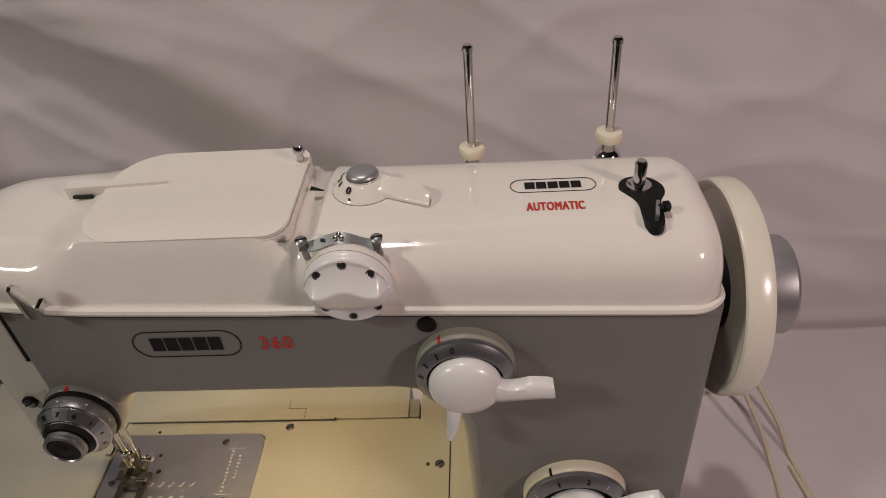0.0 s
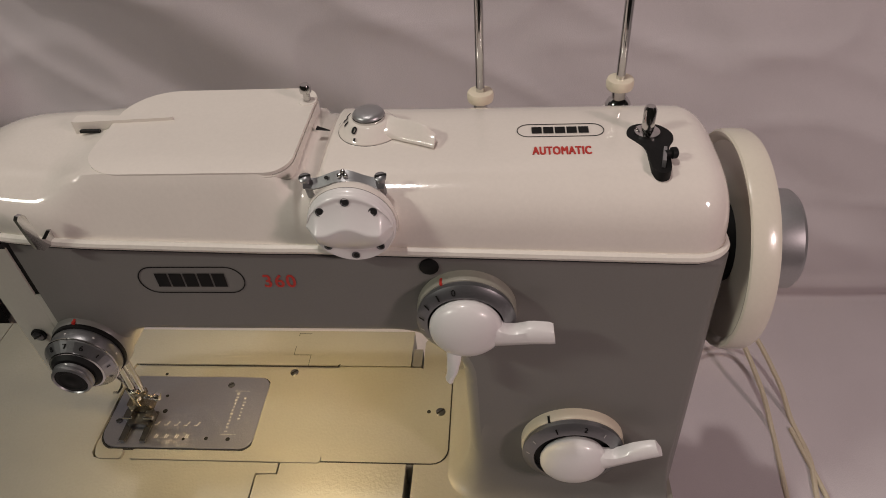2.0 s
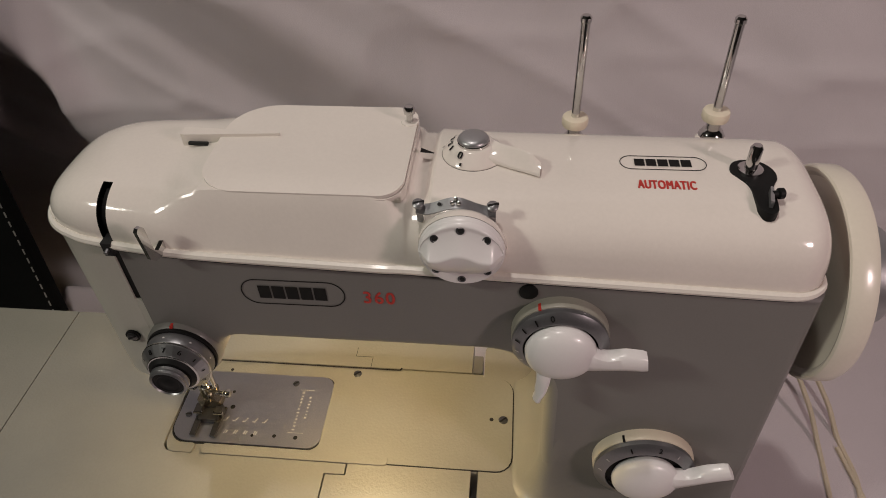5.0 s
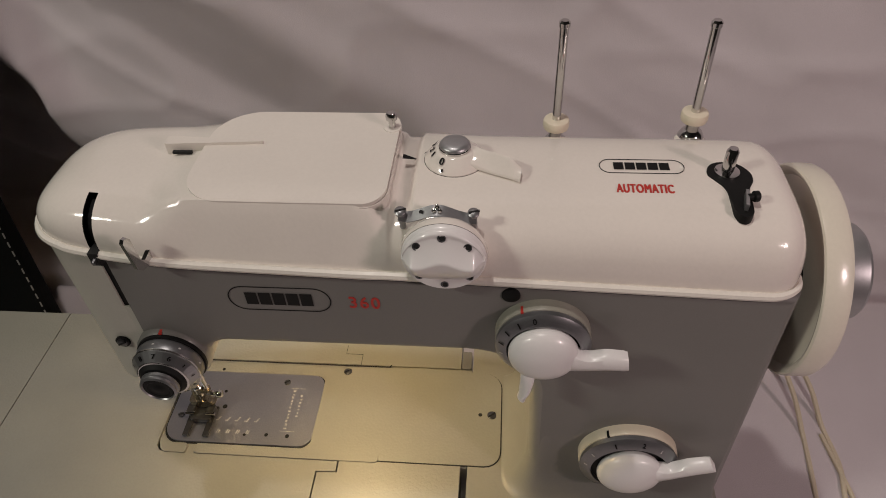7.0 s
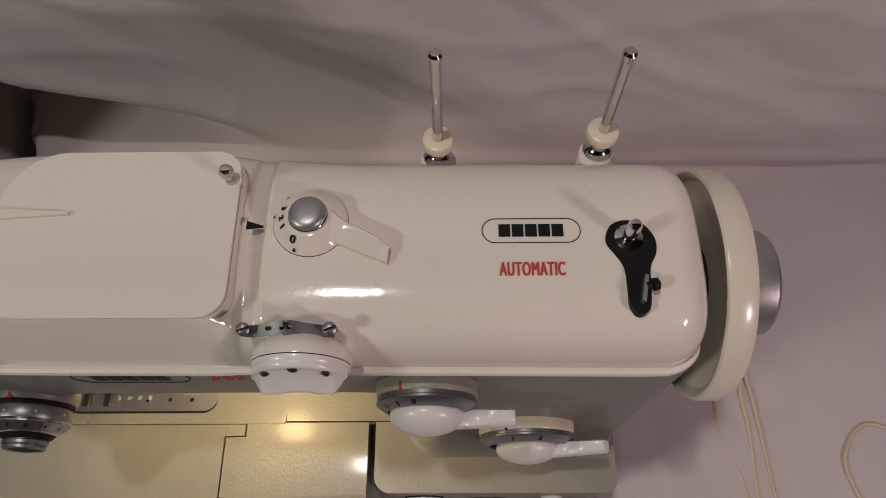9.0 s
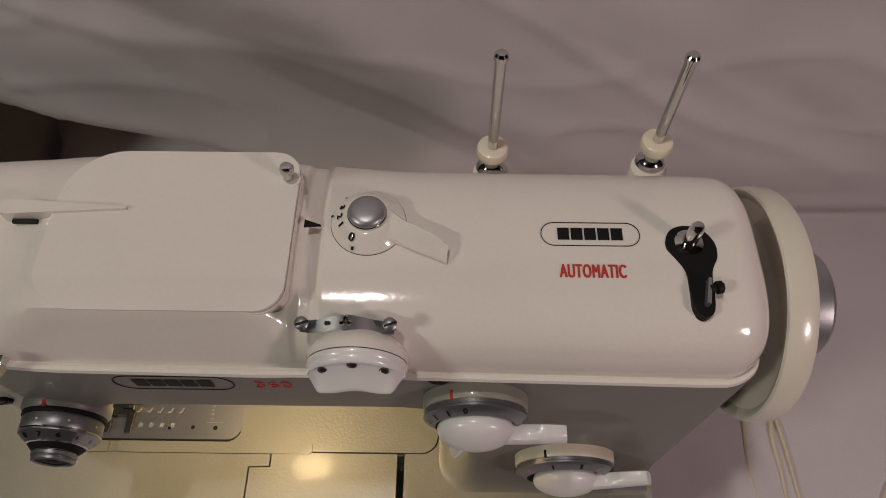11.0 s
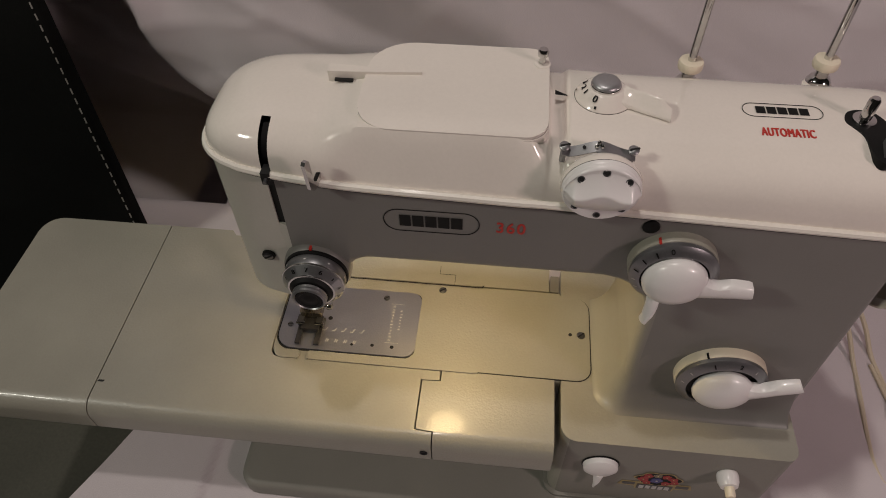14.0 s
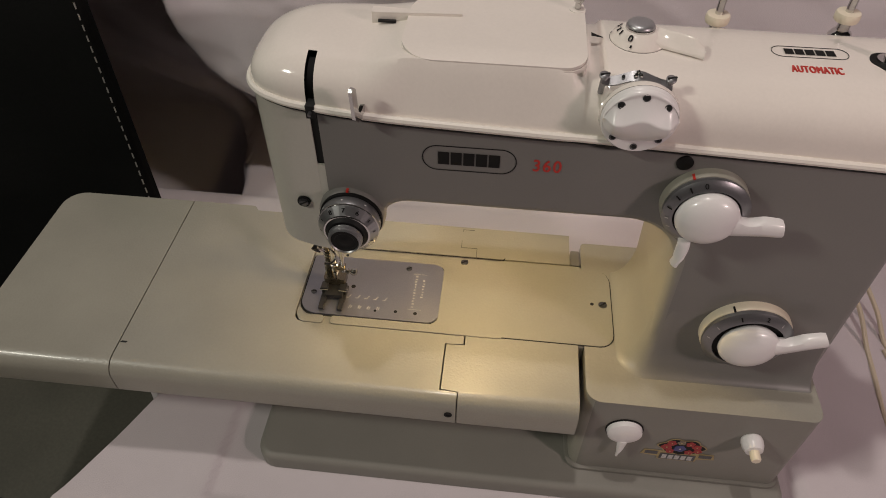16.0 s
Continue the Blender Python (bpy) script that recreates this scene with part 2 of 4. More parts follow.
for name, x0, x1, y0, y1, z0, z1, what in (
        ("wall_north", X0, X1, Y1, Y1 + 0.1, Z0, Z1, "wall"), ("wall_south", X0, X1, Y0 - 0.1, Y0, Z0, Z1, "wall"),
        ("wall_west", X0 - 0.1, X0, Y0, Y1, Z0, Z1, "wall"), ("wall_east", X1, X1 + 0.1, Y0, Y1, Z0, Z1, "wall"),
        ("floor", X0 - 0.1, X1 + 0.1, Y0 - 0.1, Y1 + 0.1, Z0 - 0.1, Z0, "floor"), ("ceiling", X0 - 0.1, X1 + 0.1, Y0 - 0.1, Y1 + 0.1, Z1, Z1 + 0.1, "ceiling")):
    tagged(part(name, prism(rounded(x0, x1, y0, y1, 0), z0, z1), WALL, None, "", 0), "plain dim grey " + what + " of the room", what, kind="structure")

# table that carries the cloth
TOP = material("table_wood", (0.16, 0.10, 0.06), 0.5, 0, 0, 0.15, 90, 0.05, 0.2)
table = thing("table", "plain wooden table hidden under the grey sheet", "table")
part("tabletop", prism([(-0.19, -0.03), (-0.335, -0.34), (0.95, -0.34), (0.95, 0.20), (-0.30, 0.20), (-0.30, 0.14)][::-1], TABLE - 0.034, TABLE - 0.004, bevel=0.002), TOP, table)
for x, y in ((-0.23, -0.29), (0.90, -0.29), (0.90, 0.16), (-0.23, 0.16)):
    part("leg", prism(rounded(x - 0.02, x + 0.02, y - 0.02, y + 0.02, 0.004), Z0, TABLE - 0.034), TOP, table)


CREST_X, CREST_Z = (-0.55, -0.40, -0.350, -0.315, -0.292, -0.279, -0.268, -0.255, -0.235, -0.200, -0.15, 0.0, 0.1), (0.34, 0.256, 0.232, 0.215, 0.196, 0.177, 0.150, 0.127, 0.107, 0.089, 0.074, 0.03, 0.0)


def cloth_sheet():
    """The sheet: over the table, then up behind the machine, in soft folds, hanging off the table's end."""
    bm = bmesh.new()
    ns = 440
    across_x = np.concatenate([np.linspace(-0.85, -0.45, 40)[:-1], np.linspace(-0.45, 0.05, 170)[:-1], np.linspace(0.05, 0.5, 90)[:-1], np.linspace(0.5, 1.45, 60)])
    nx = len(across_x) - 1
    wall, lean, r = 0.25, radians(80), 0.008
    flat = wall + 0.62
    rows = []
    for j in range(ns + 1):
        s = j / ns
        d = 2.3 * (0.55 * s + 0.45 * s * s) if s < 1 else 2.3
        row = []
        for i in range(nx + 1):
            x0 = float(across_x[i])
            x = x0
            if d < flat:
                y, z, ny, nz = -0.62 + d, 0.0, 0.0, 1.0
                x += (0.47 * y if y < 0 else -0.85 * min(y, 0.12)) * max(0.0, 1 - abs(x0 + 0.228) / 0.42)
            else:
                a = min((d - flat) / r, lean)
                q = max(d - flat - r * lean, 0.0)
                y = wall + r * math.sin(a) + q * math.cos(a)
                z = r * (1 - math.cos(a)) + q * math.sin(a)
                ny, nz = -math.sin(a), math.cos(a)
            up = min(max((z - 0.004) / 0.10, 0.0), 1.0)
            v = Vector((x, z, 0))
            fold = noise.noise(Vector((x * 1.7 + z * 1.9, z * 1.3 - x * 1.1, 3.1))) * 0.030 * up
            fold += noise.noise(Vector((x * 3.2 + z * 6.0, z * 2.0 - x * 1.2, 8.2))) * 0.014 * up
            fold += noise.noise(Vector((x * 9 + z * 16, z * 5 - x * 4, 1.2))) * 0.0050 * up
            fold += (1 - abs(noise.noise(Vector((x * 6 + z * 9, z * 3 - x * 2.2, 6.6))))) ** 6 * 0.0050 * up
            fold += (1 - abs(noise.noise(Vector((x * 5 + z * 15, z * 9 - x * 3.5, 2.2))))) ** 9 * 0.0022 * up
            fold += noise.noise(Vector((x * 26 + z * 30, z * 8 - x * 7, 4.7))) * 0.0014 * up
            # a broad fold that runs down behind the arm
            band_at = ((z - 0.290) + 0.62 * (x + 0.14)) / 1.18
            fold += 0.022 * (ease(-0.055, 0.025, band_at) - 0.5) * up * (1 - ease(0.0, 0.34, x))
            # deep folds beside the chair: each falls back below a curved crest
            if x < 0.1 and d >= flat:
                crest = np.interp(x, CREST_X, CREST_Z)
                below = (crest - z) * 0.72 + 0.004 * noise.noise(Vector((x * 4, z * 4, 1.7)))
                fade = 1 - ease(-0.12, 0.02, x)
                low = max(ease(-0.004, 0.022, z), 1 - ease(-0.285, -0.235, x))
                soft_by = 0.02 * ease(0.17, 0.22, z)
                deep = 0.095 + 0.045 * (1 - ease(0.02, 0.12, z))
                fold -= deep * ease(-0.016 - soft_by, 0.040 + soft_by, below) * low * (1 - ease(-0.2, 0.06, x))
                fold += 0.030 * math.exp(-((below + 0.030) / 0.038) ** 2) * (1 - ease(-0.30, -0.22, x))
                for at, wide, high in ((0.064, 0.018, 0.020), (0.112, 0.014, 0.018)):
                    lane = below - at + 0.008 * noise.noise(Vector((x * 5, z * 5, 4.1)))
                    fold += high * math.exp(-(lane / wide) ** 2) * low * fade
            if d >= flat:
                fold += 0.0065 * math.exp(-((z - 0.0135) / 0.0075) ** 2) * (0.8 + 0.5 * noise.noise(Vector((x * 8, 0, 3.3))))
            under = -0.16 < x < 0.27 and -0.08 < y < 0.17
            if d < flat:
                edge = min(max((wall - y) / 0.08, 0), 1)
                fold += (0.0 if under else abs(noise.noise(Vector((x * 5 + y * 4, y * 6 - x * 3, 5.5)))) * 0.006) * edge
                fold += (0.0 if under else max(noise.noise(Vector((x * 14 + y * 11, y * 4 - x * 3, 2.5))), 0) * 0.004) * edge
            if d < flat and y < -0.055 and x < 0.30:
                crease = (1 - abs(noise.noise(Vector((x * 7 + y * 9, y * 3 - x * 2, 4.4))))) ** 7
                fold += 0.006 * crease * ease(0.055, 0.12, -y)
            drop = max(-0.228 - x0, 0.0) * 7.0 * (1 - ease(0.18, 0.25, y) * ease(-0.285, -0.235, x0)) if d < flat else 0.0
            drop = drop * drop / (drop + 0.012) if drop else 0.0
            row.append(bm.verts.new((x, y + ny * fold, TABLE + z + nz * fold - min(drop, 0.45))))
        rows.append(row)
    for a, b in zip(rows, rows[1:]):
        for i in range(nx):
            bm.faces.new((a[i], a[i + 1], b[i + 1], b[i]))
    return bm


tagged(part("cloth_backdrop", cloth_sheet(), CLOTH, None, "", 60), "wrinkled grey-white sheet draped over the table and up behind the machine", "cloth", kind="structure")

# ---------------------------------------------------------------- the sewing machine: body
machine = thing("sewing_machine", "vintage cream and grey free-arm sewing machine with dials and levers", "sewing machine")


def cover_edge(x):
    """Height of the lower edge of the top cover."""
    return 0.2715 - 0.038 * x


def arc(cx, cz, r, a0, a1, n=8):
    return [(cx + r * math.cos(radians(a0 + (a1 - a0) * k / n)), cz + r * math.sin(radians(a0 + (a1 - a0) * k / n))) for k in range(n + 1)]


def body_outline(recess=False):
    pts = [(-0.0340, cover_edge(-0.034) - 0.0005), (-0.0340, 0.2000), (-0.0310, 0.2000)] + arc(-0.0160, 0.2010, 0.015, 180, 90, 7)
    if recess:
        pts += [(-0.008, 0.2160), (-0.006, 0.254), (0.050, 0.254), (0.052, 0.2160)]
    pts += arc(0.101, 0.1840, 0.032, 90, 0, 10)
    pts += [(0.1345, 0.120)] + arc(0.1205, BED + 0.0135, 0.014, 0, -75, 6)
    pts += [(0.1205, 0.070), (0.2465, 0.070), (0.2430, cover_edge(0.243) - 0.0005)]
    return pts


def nose(x):
    """How far the front falls back towards the rounded left end."""
    u = min(max(-0.0790 - x, 0), 0.020)
    return 0.0070 * min(max((-0.022 - x) / 0.060, 0), 1) ** 2 + 0.020 - math.sqrt(0.020 ** 2 - u * u)


DEPTH = 0.0812
arm = part("arm_and_pillar", prism(body_outline(), -0.011, 0.0, front(0, 0, 0), 0.0062, True, seg=5, pick=lambda c: c.x > -0.0339), GREY, machine, "grey enamelled arm and pillar")
arm_core = part("arm_core", prism(body_outline(True), -DEPTH, -0.011, front(0, 0, 0), 0.0050, pick=lambda c: c.z < -0.05), GREY, machine)


def paint_bulb_glow(ob):
    """Paints the bulb's glow: beige on the pillar's inner side and the arch, fading softly towards the grey front."""
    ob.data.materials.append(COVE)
    ob.data.materials.append(BULB_GLOW)
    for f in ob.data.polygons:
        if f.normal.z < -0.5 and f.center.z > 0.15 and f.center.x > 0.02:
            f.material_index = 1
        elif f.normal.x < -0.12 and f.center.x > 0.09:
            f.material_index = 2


paint_bulb_glow(arm)
paint_bulb_glow(arm_core)


def pillar_skirt():
    """The pillar's foot: its rounded edge, sweeping out into the base in front and at the left, bowed in plan."""
    bm = bmesh.new()
    tall, wide = 0.034, 0.0165
    levels = [(0.175, -0.0030), (0.160, -0.0012), (0.146, -0.0004), (0.132, 0.0)]
    levels += [(BED - 0.0008 + tall * (1 - math.cos(radians(a))), wide * (1 - math.sin(radians(a)))) for a in range(90, -1, -6)]
    rings = []
    for z, o in levels:
        ring = []
        for x, y in rounded(0.1338 - o * 0.95, 0.2420 + max(o, 0) * 0.1, -0.0004 - o * (0.72 if o > 0 else 1), 0.080, (0.002, 0.002, 0.002, 0.0085 + max(o, 0) * 0.55), 9):
            u = min(max((x - 0.128) / 0.114, 0), 1)
            y -= max(o, 0) * 0.32 * math.sin(math.pi * u) * max(0.0, 1 - max(y + 0.016, 0) / 0.02)
            ring.append(bm.verts.new((x, y, z)))
        rings.append(ring)
    for a, b in zip(rings, rings[1:]):
        for k in range(len(a)):
            q = (k + 1) % len(a)
            bm.faces.new((a[k], a[q], b[q], b[k]))
    return bm


part("pillar_foot", pillar_skirt(), BULB_GLOW, machine, "", 50)


def head_front(x):
    return 0.0070 * ((-0.034 - x) / 0.048) ** 2


hx = [-0.0340, -0.0370, -0.0400, -0.0430, -0.0460, -0.0490, -0.0520, -0.0560, -0.0604]
head = [(-0.0280, 0.0010), (-0.0337, -0.00003)] + [(x, head_front(x)) for x in hx[1:]] + [(-0.0604, DEPTH), (-0.0280, DEPTH)]
part("head_side", prism(head[::-1], 0.2225, cover_edge(-0.04) - 0.0005), GREY, machine)
low_head = [(x, head_front(x) + 0.0002) for x in hx[6:]] + [(-0.0604, 0.020), (-0.0520, 0.020)]
part("head_mid", prism([(-0.0312, 0.0006), (-0.0337, -0.00003)] + [(x, head_front(x)) for x in hx[1:]] + [(-0.0604, DEPTH), (-0.0312, DEPTH)], 0.2000, 0.2225), GREY, machine)
part("head_foot", prism(low_head[::-1], 0.176, 0.2040, bevel=0.002, pick=lambda c: c.z < 0.2), GREY, machine)
xp = [-0.0650, -0.068, -0.072, -0.0765, -0.081, -0.086, -0.091, -0.0945, -0.0970, -0.0985]
plan = [(x, nose(x)) for x in xp] + [(-0.0991, 0.030), (-0.0991, 0.054)] + [(x, DEPTH - nose(x)) for x in xp[::-1]]
face = part("face_plate", prism(plan[::-1], 0.2020, 0.2735), FACE, machine, "beige enamelled face plate")
skin = [(x, nose(x)) for x in xp] + [(-0.0991, 0.030), (-0.0991, 0.054)] + [(x, DEPTH - nose(x)) for x in xp[:3:-1]]
skin += [(-0.081, DEPTH - 0.009), (-0.0930, DEPTH - 0.018), (-0.0930, 0.022), (-0.081, 0.013), (-0.0650, nose(-0.065) + 0.007)]
part("face_plate_skirt", prism(skin[::-1], 0.1725, 0.2020, bevel=0.0015, pick=lambda c: c.z < 0.19), FACE, face)
part("slot_backing", prism(rounded(-0.0660, -0.0595, 0.0046, 0.07, 0), 0.205, 0.274), DARK, machine, "dark inside of the take-up slot")
part("slot_filler", prism([(-0.0650, nose(-0.0650) + 0.0001), (-0.0604, head_front(-0.0604) + 0.0003), (-0.0604, 0.014), (-0.0650, 0.014)], 0.176, 0.2375), FACE, machine)


XL, XR = -0.0998, 0.2418


def cover_section(x, inset=0.0, steps=28):
    """The cover's cross-section at x: points from its front lower edge over the top to the back."""
    seat = ease(-0.040, -0.012, x) * (1 - ease(0.0570, 0.0692, x))
    zt = 0.2968 + 0.0012 * (1 - ease(-0.03, 0.07, x)) + 0.0030 * seat
    zt -= 0.0034 * ease(0.0680, 0.0706, x) * (1 - ease(0.0752, 0.0790, x))
    n = 3.2
    zb = cover_edge(x)
    a, h = 0.0425 + 0.0005 * seat, zt - zb
    if x < XL + 0.036:
        f = math.sqrt(max(1 - ((XL + 0.036 - x) / 0.036) ** 2, 0))
        h -= 0.017 * (1 - f)
    u = min(max(XL + 0.026 - x, 0), 0.026)
    a -= 0.0065 * min(max((-0.022 - x) / 0.060, 0), 1) ** 2 + 0.024 * (1 - math.sqrt(1 - (u / 0.026) ** 2))
    if x > XR - 0.016:
        f = math.sqrt(max(1 - ((x - XR + 0.016) / 0.016) ** 2, 0))
        a -= 0.012 * (1 - f)
        h -= 0.014 * (1 - f)
    a, h = a - inset, h - inset
    out = []
    for k in range(steps + 1):
        th = math.pi * (1 - k / steps)
        c, q = math.cos(th), math.sin(th)
        deep = a - (0.0026 * ease(0.07, 0.11, x) if c > 0 else 0.0)
        y, z = 0.0415 + deep * math.copysign(abs(c) ** (2 / n), c), zb + h * abs(q) ** (2 / n)
        if seat and k <= 14:
            y0, w = 0.0415 - a, k / 8 if k <= 8 else (k - 8) / 6
            fy, fz = (y0 + (0.0092 - y0) * w, zb + (0.3008 - zb) * (1 - (1 - w) ** 1.2)) if k <= 8 else (0.0092 + 0.0323 * w, 0.3008 + (zt - 0.3008) * w)
            y, z = y + (fy - y) * seat, z + (fz - z) * seat
        out.append((x, y, z))
    return out


def cover_shell(xs, inset=0.0, slot=False):
    """The top cover, lofted along the arm, with an open take-up slot."""
    bm = bmesh.new()
    rings = [[bm.verts.new(p) for p in cover_section(x, inset)] for x in xs]
    for i in range(len(xs) - 1):
        for k in range(28):
            if slot and abs(xs[i] + 0.0650) < 1e-4 and k < 10:
                continue
            bm.faces.new((rings[i][k], rings[i][k + 1], rings[i + 1][k + 1], rings[i + 1][k]))
    bm.faces.new(rings[0])
    bm.faces.new(rings[-1][::-1])
    return bm


xs = [XL + 0.036 * (1 - math.cos(math.pi / 2 * k / 12)) for k in range(13)]
xs += [-0.0650, -0.0604] + [-0.0604 + 0.002 * k for k in range(1, 24)]
xs += [-0.0112 + 0.006 * k for k in range(0, 12)]
xs += [0.0605 + 0.0008 * k for k in range(1, 25)]
xs += [0.080 + 0.01 * k for k in range(0, 15)]
xs += [XR - 0.016 * (1 - math.sin(math.pi / 2 * k / 8)) for k in range(1, 9)]
xs = sorted(set(round(x, 5) for x in xs if not -0.0649 < x < -0.0605))
cover = part("top_cover", cover_shell(xs, 0.0, True), CREAM, machine, "glossy cream enamelled top cover", 50)
part("cover_inside", cover_shell([-0.070, -0.0627, -0.055], 0.0035), DARK, cover, "dark inside of the take-up slot")


def rim_path():
    fronts, backs = [cover_section(x)[0] for x in xs], [cover_section(x)[-1] for x in xs]
    ring = [Vector(p) for p in fronts + backs[::-1]]
    out = []
    for p in ring:
        q = Vector((0.07, 0.0415, p.z))
        d = Vector((0, math.copysign(1, p.y - q.y), 0)) if -0.07 < p.x < 0.235 else (p - Vector((min(max(p.x, -0.066), 0.232), 0.0415, p.z))).normalized()
        p = p + d * 0.0008 + Vector((0, 0, 0.0012))
        if not out or (p - out[-1]).length > 0.0015:
            out.append(p)
    return out


part("cover_rim", tube(rim_path(), 0.0020, 8, True), RIM, cover, "raised cream rim")
seam = [p + (Vector((min(max(p.x, -0.06), 0.22), 0.0415, p.z)) - p).normalized() * 0.0008 + Vector((0, 0, -0.0026)) for p in rim_path()]
part("cover_seam", tube(seam, 0.0011, 6, True), DARK, cover, "dark seam under the cover")

# lid over the inner works
def lid_plate(grow, z0, z1, bevel=0.0):
    """A plate with the lid's outline, drooping a little towards the front."""
    bm = prism(rounded(-0.020 - grow, 0.0680 + grow, 0.0088 - grow, 0.0745 + grow, (0.010, 0.010, 0.022, 0.016), 8), z0, z1, bevel=bevel, top_only=True)
    for y in (0.0105, 0.012, 0.0135, 0.015, 0.017, 0.019, 0.021, 0.026, 0.032, 0.038):
        bmesh.ops.bisect_plane(bm, geom=bm.verts[:] + bm.edges[:] + bm.faces[:], plane_co=(0, y, 0), plane_no=(0, 1, 0))
    for v in bm.verts:
        v.co.z -= 0.0004 * max((0.040 - v.co.y) / 0.0312, 0) ** 2 + 0.0015 * max((0.0215 - v.co.y) / 0.0127, 0) ** 2
    return bm


lid = part("lid", lid_plate(0.0, 0.3013, 0.3027, 0.0008), CREAM, machine, "cream hinged lid on the arm")
part("lid_seat", lid_plate(0.0003, 0.2940, 0.3009), CREAM, lid)
part("lid_gap", lid_plate(-0.0003, 0.3004, 0.3014), DARK, lid)
part("finger_tab", prism([(-0.0385, -0.0030), (-0.0365, -0.0034), (0.007, -0.0005), (0.007, 0.0005), (-0.0365, 0.0030), (-0.0385, 0.0026)], -0.005, 0.0030, pose(0, 0.0480, 0.3012), 0.0009, True), CREAM, lid)
part("tab_slot", prism(rounded(-0.0305, -0.0215, -0.0008, 0.0008, 0), 0, 0.0012, pose(-0.0045, 0.0438, 0.2996)), DARK, lid)
part("thread_stud", lathe([(0.0016, 0), (0.0016, 0.0045), (0.0026, 0.0052), (0.0028, 0.0072), (0.002, 0.0088), (0, 0.0092)], pose(0.0645, 0.0620, 0.3022), 16), CHROME, lid, "small chrome thread stud")
part("stud_seat", lathe([(0.0042, 0), (0.0040, 0.0008), (0.0018, 0.0012), (0, 0.0012)], pose(0.0645, 0.0620, 0.3022), 20), CREAM, lid)

# ---------------------------------------------------------------- base
part("base_plate", prism(rounded(-0.131, 0.252, -0.050, 0.150, 0.014), TABLE, TABLE + 0.016, bevel=0.005), BLEND, machine, "flat beige-grey base plate")
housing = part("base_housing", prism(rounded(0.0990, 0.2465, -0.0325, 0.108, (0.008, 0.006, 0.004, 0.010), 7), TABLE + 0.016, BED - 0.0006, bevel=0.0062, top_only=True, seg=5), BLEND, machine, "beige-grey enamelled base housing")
# top and left faces take lighter bed enamel, lamplight put into the colour
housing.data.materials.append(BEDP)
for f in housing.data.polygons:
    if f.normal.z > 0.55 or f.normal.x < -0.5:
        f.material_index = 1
part("base_lip", prism(rounded(0.0965, 0.2485, -0.0350, 0.112, 0.010, 7), TABLE + 0.0155, TABLE + 0.0190, bevel=0.0014, top_only=True), BLEND, housing)
free_arm = part("free_arm", prism(rounded(-0.1028, 0.0985, 0.009, 0.083, (0, 0, 0.002, 0.010)), 0.045, BED - 0.0010, bevel=0.002, top_only=True), BEDP, machine, "beige free arm")
part("arm_cover_plate", prism(rounded(-0.0030, 0.119, 0.0105, 0.0805, (0.010, 0.012, 0.002, 0.002)), BED - 0.002, BED, bevel=0.0006, top_only=True), BEDP, free_arm, "beige sliding cover plate")

# ---------------------------------------------------------------- bed extension round the free arm
ext = thing("bed_extension", "beige detachable sewing table fitted round the free arm", "sewing table")


def slab(outline, name, parent, label=""):
    bm = prism(outline, 0.060, BED)
    long = [e for e in bm.edges if all(abs(v.co.y - FRONT) < 1e-5 for v in e.verts) and abs(e.verts[0].co.z - e.verts[1].co.z) < 1e-5]
    top = [e for e in long if e.verts[0].co.z > 0.08]
    bmesh.ops.bevel(bm, geom=top, offset=0.011, segments=6, affect="EDGES", profile=0.5)
    low = [e for e in bm.edges if all(abs(v.co.y - FRONT) < 1e-5 and v.co.z < 0.061 for v in e.verts)]
    bmesh.ops.bevel(bm, geom=low, offset=0.006, segments=4, affect="EDGES", profile=0.5)
    return part(name, bm, BEDP, parent, label)


FRONT, BACK = -0.0435, 0.1205
slab(rounded(-0.322, -0.2159, FRONT, BACK, (0, 0, 0.016, 0.0)), "end_box", ext, "beige end compartment")
slab([(-0.2150, FRONT), (0.0163, FRONT), (0.0163, -0.0362), (0.0047, -0.0352), (0.0047, 0.0013), (0.0172, 0.0018), (0.0172, 0.0085), (-0.0950, 0.0085), (-0.1000, 0.0098), (-0.1026, 0.0130), (-0.1032, 0.0180), (-0.1032, 0.0835), (0.0905, 0.0835), (0.0905, 0.1145), (-0.160, 0.1155), (-0.164, BACK), (-0.2152, BACK)], "work_plate", ext)
slab([(0.0172, FRONT), (0.0945, FRONT), (0.0945, 0.0095), (0.0182, 0.0095), (0.0182, 0.0010), (0.0057, 0.0005), (0.0057, -0.0345), (0.0172, -0.0355)], "front_hatch", ext, "beige hatch with a fine outline gap")

# ---------------------------------------------------------------- handwheel
AXLE = (0.046, 0.2340)
wheel = part("handwheel", lathe([(0.020, 0.0046), (0.040, 0.0040), (0.0465, 0.0030), (0.0482, 0.0012), (0.0492, 0.0003), (0.0505, 0.0), (0.0514, 0.0006), (0.0519, 0.0022), (0.0519, 0.0100), (0.0508, 0.0120), (0.0475, 0.0130), (0.0440, 0.0128), (0.030, 0.0152), (0.0, 0.0152)], pose(0.2512, *AXLE, 0, 90, 0), 72), WHEEL, machine, "cream handwheel")
clutch = part("clutch_knob", lathe([(0.0200, 0), (0.0232, 0.0030), (0.0236, 0.0042), (0.0236, 0.0184), (0.0224, 0.0200), (0.0160, 0.0204), (0.0, 0.0204)], pose(0.2656, *AXLE, 0, 90, 0), 56), SATIN, wheel, "grey metal clutch knob")
part("clutch_gap", lathe([(0.0215, 0), (0.0215, 0.0022)], pose(0.2660, *AXLE, 0, 90, 0), 40), BLACK, clutch)
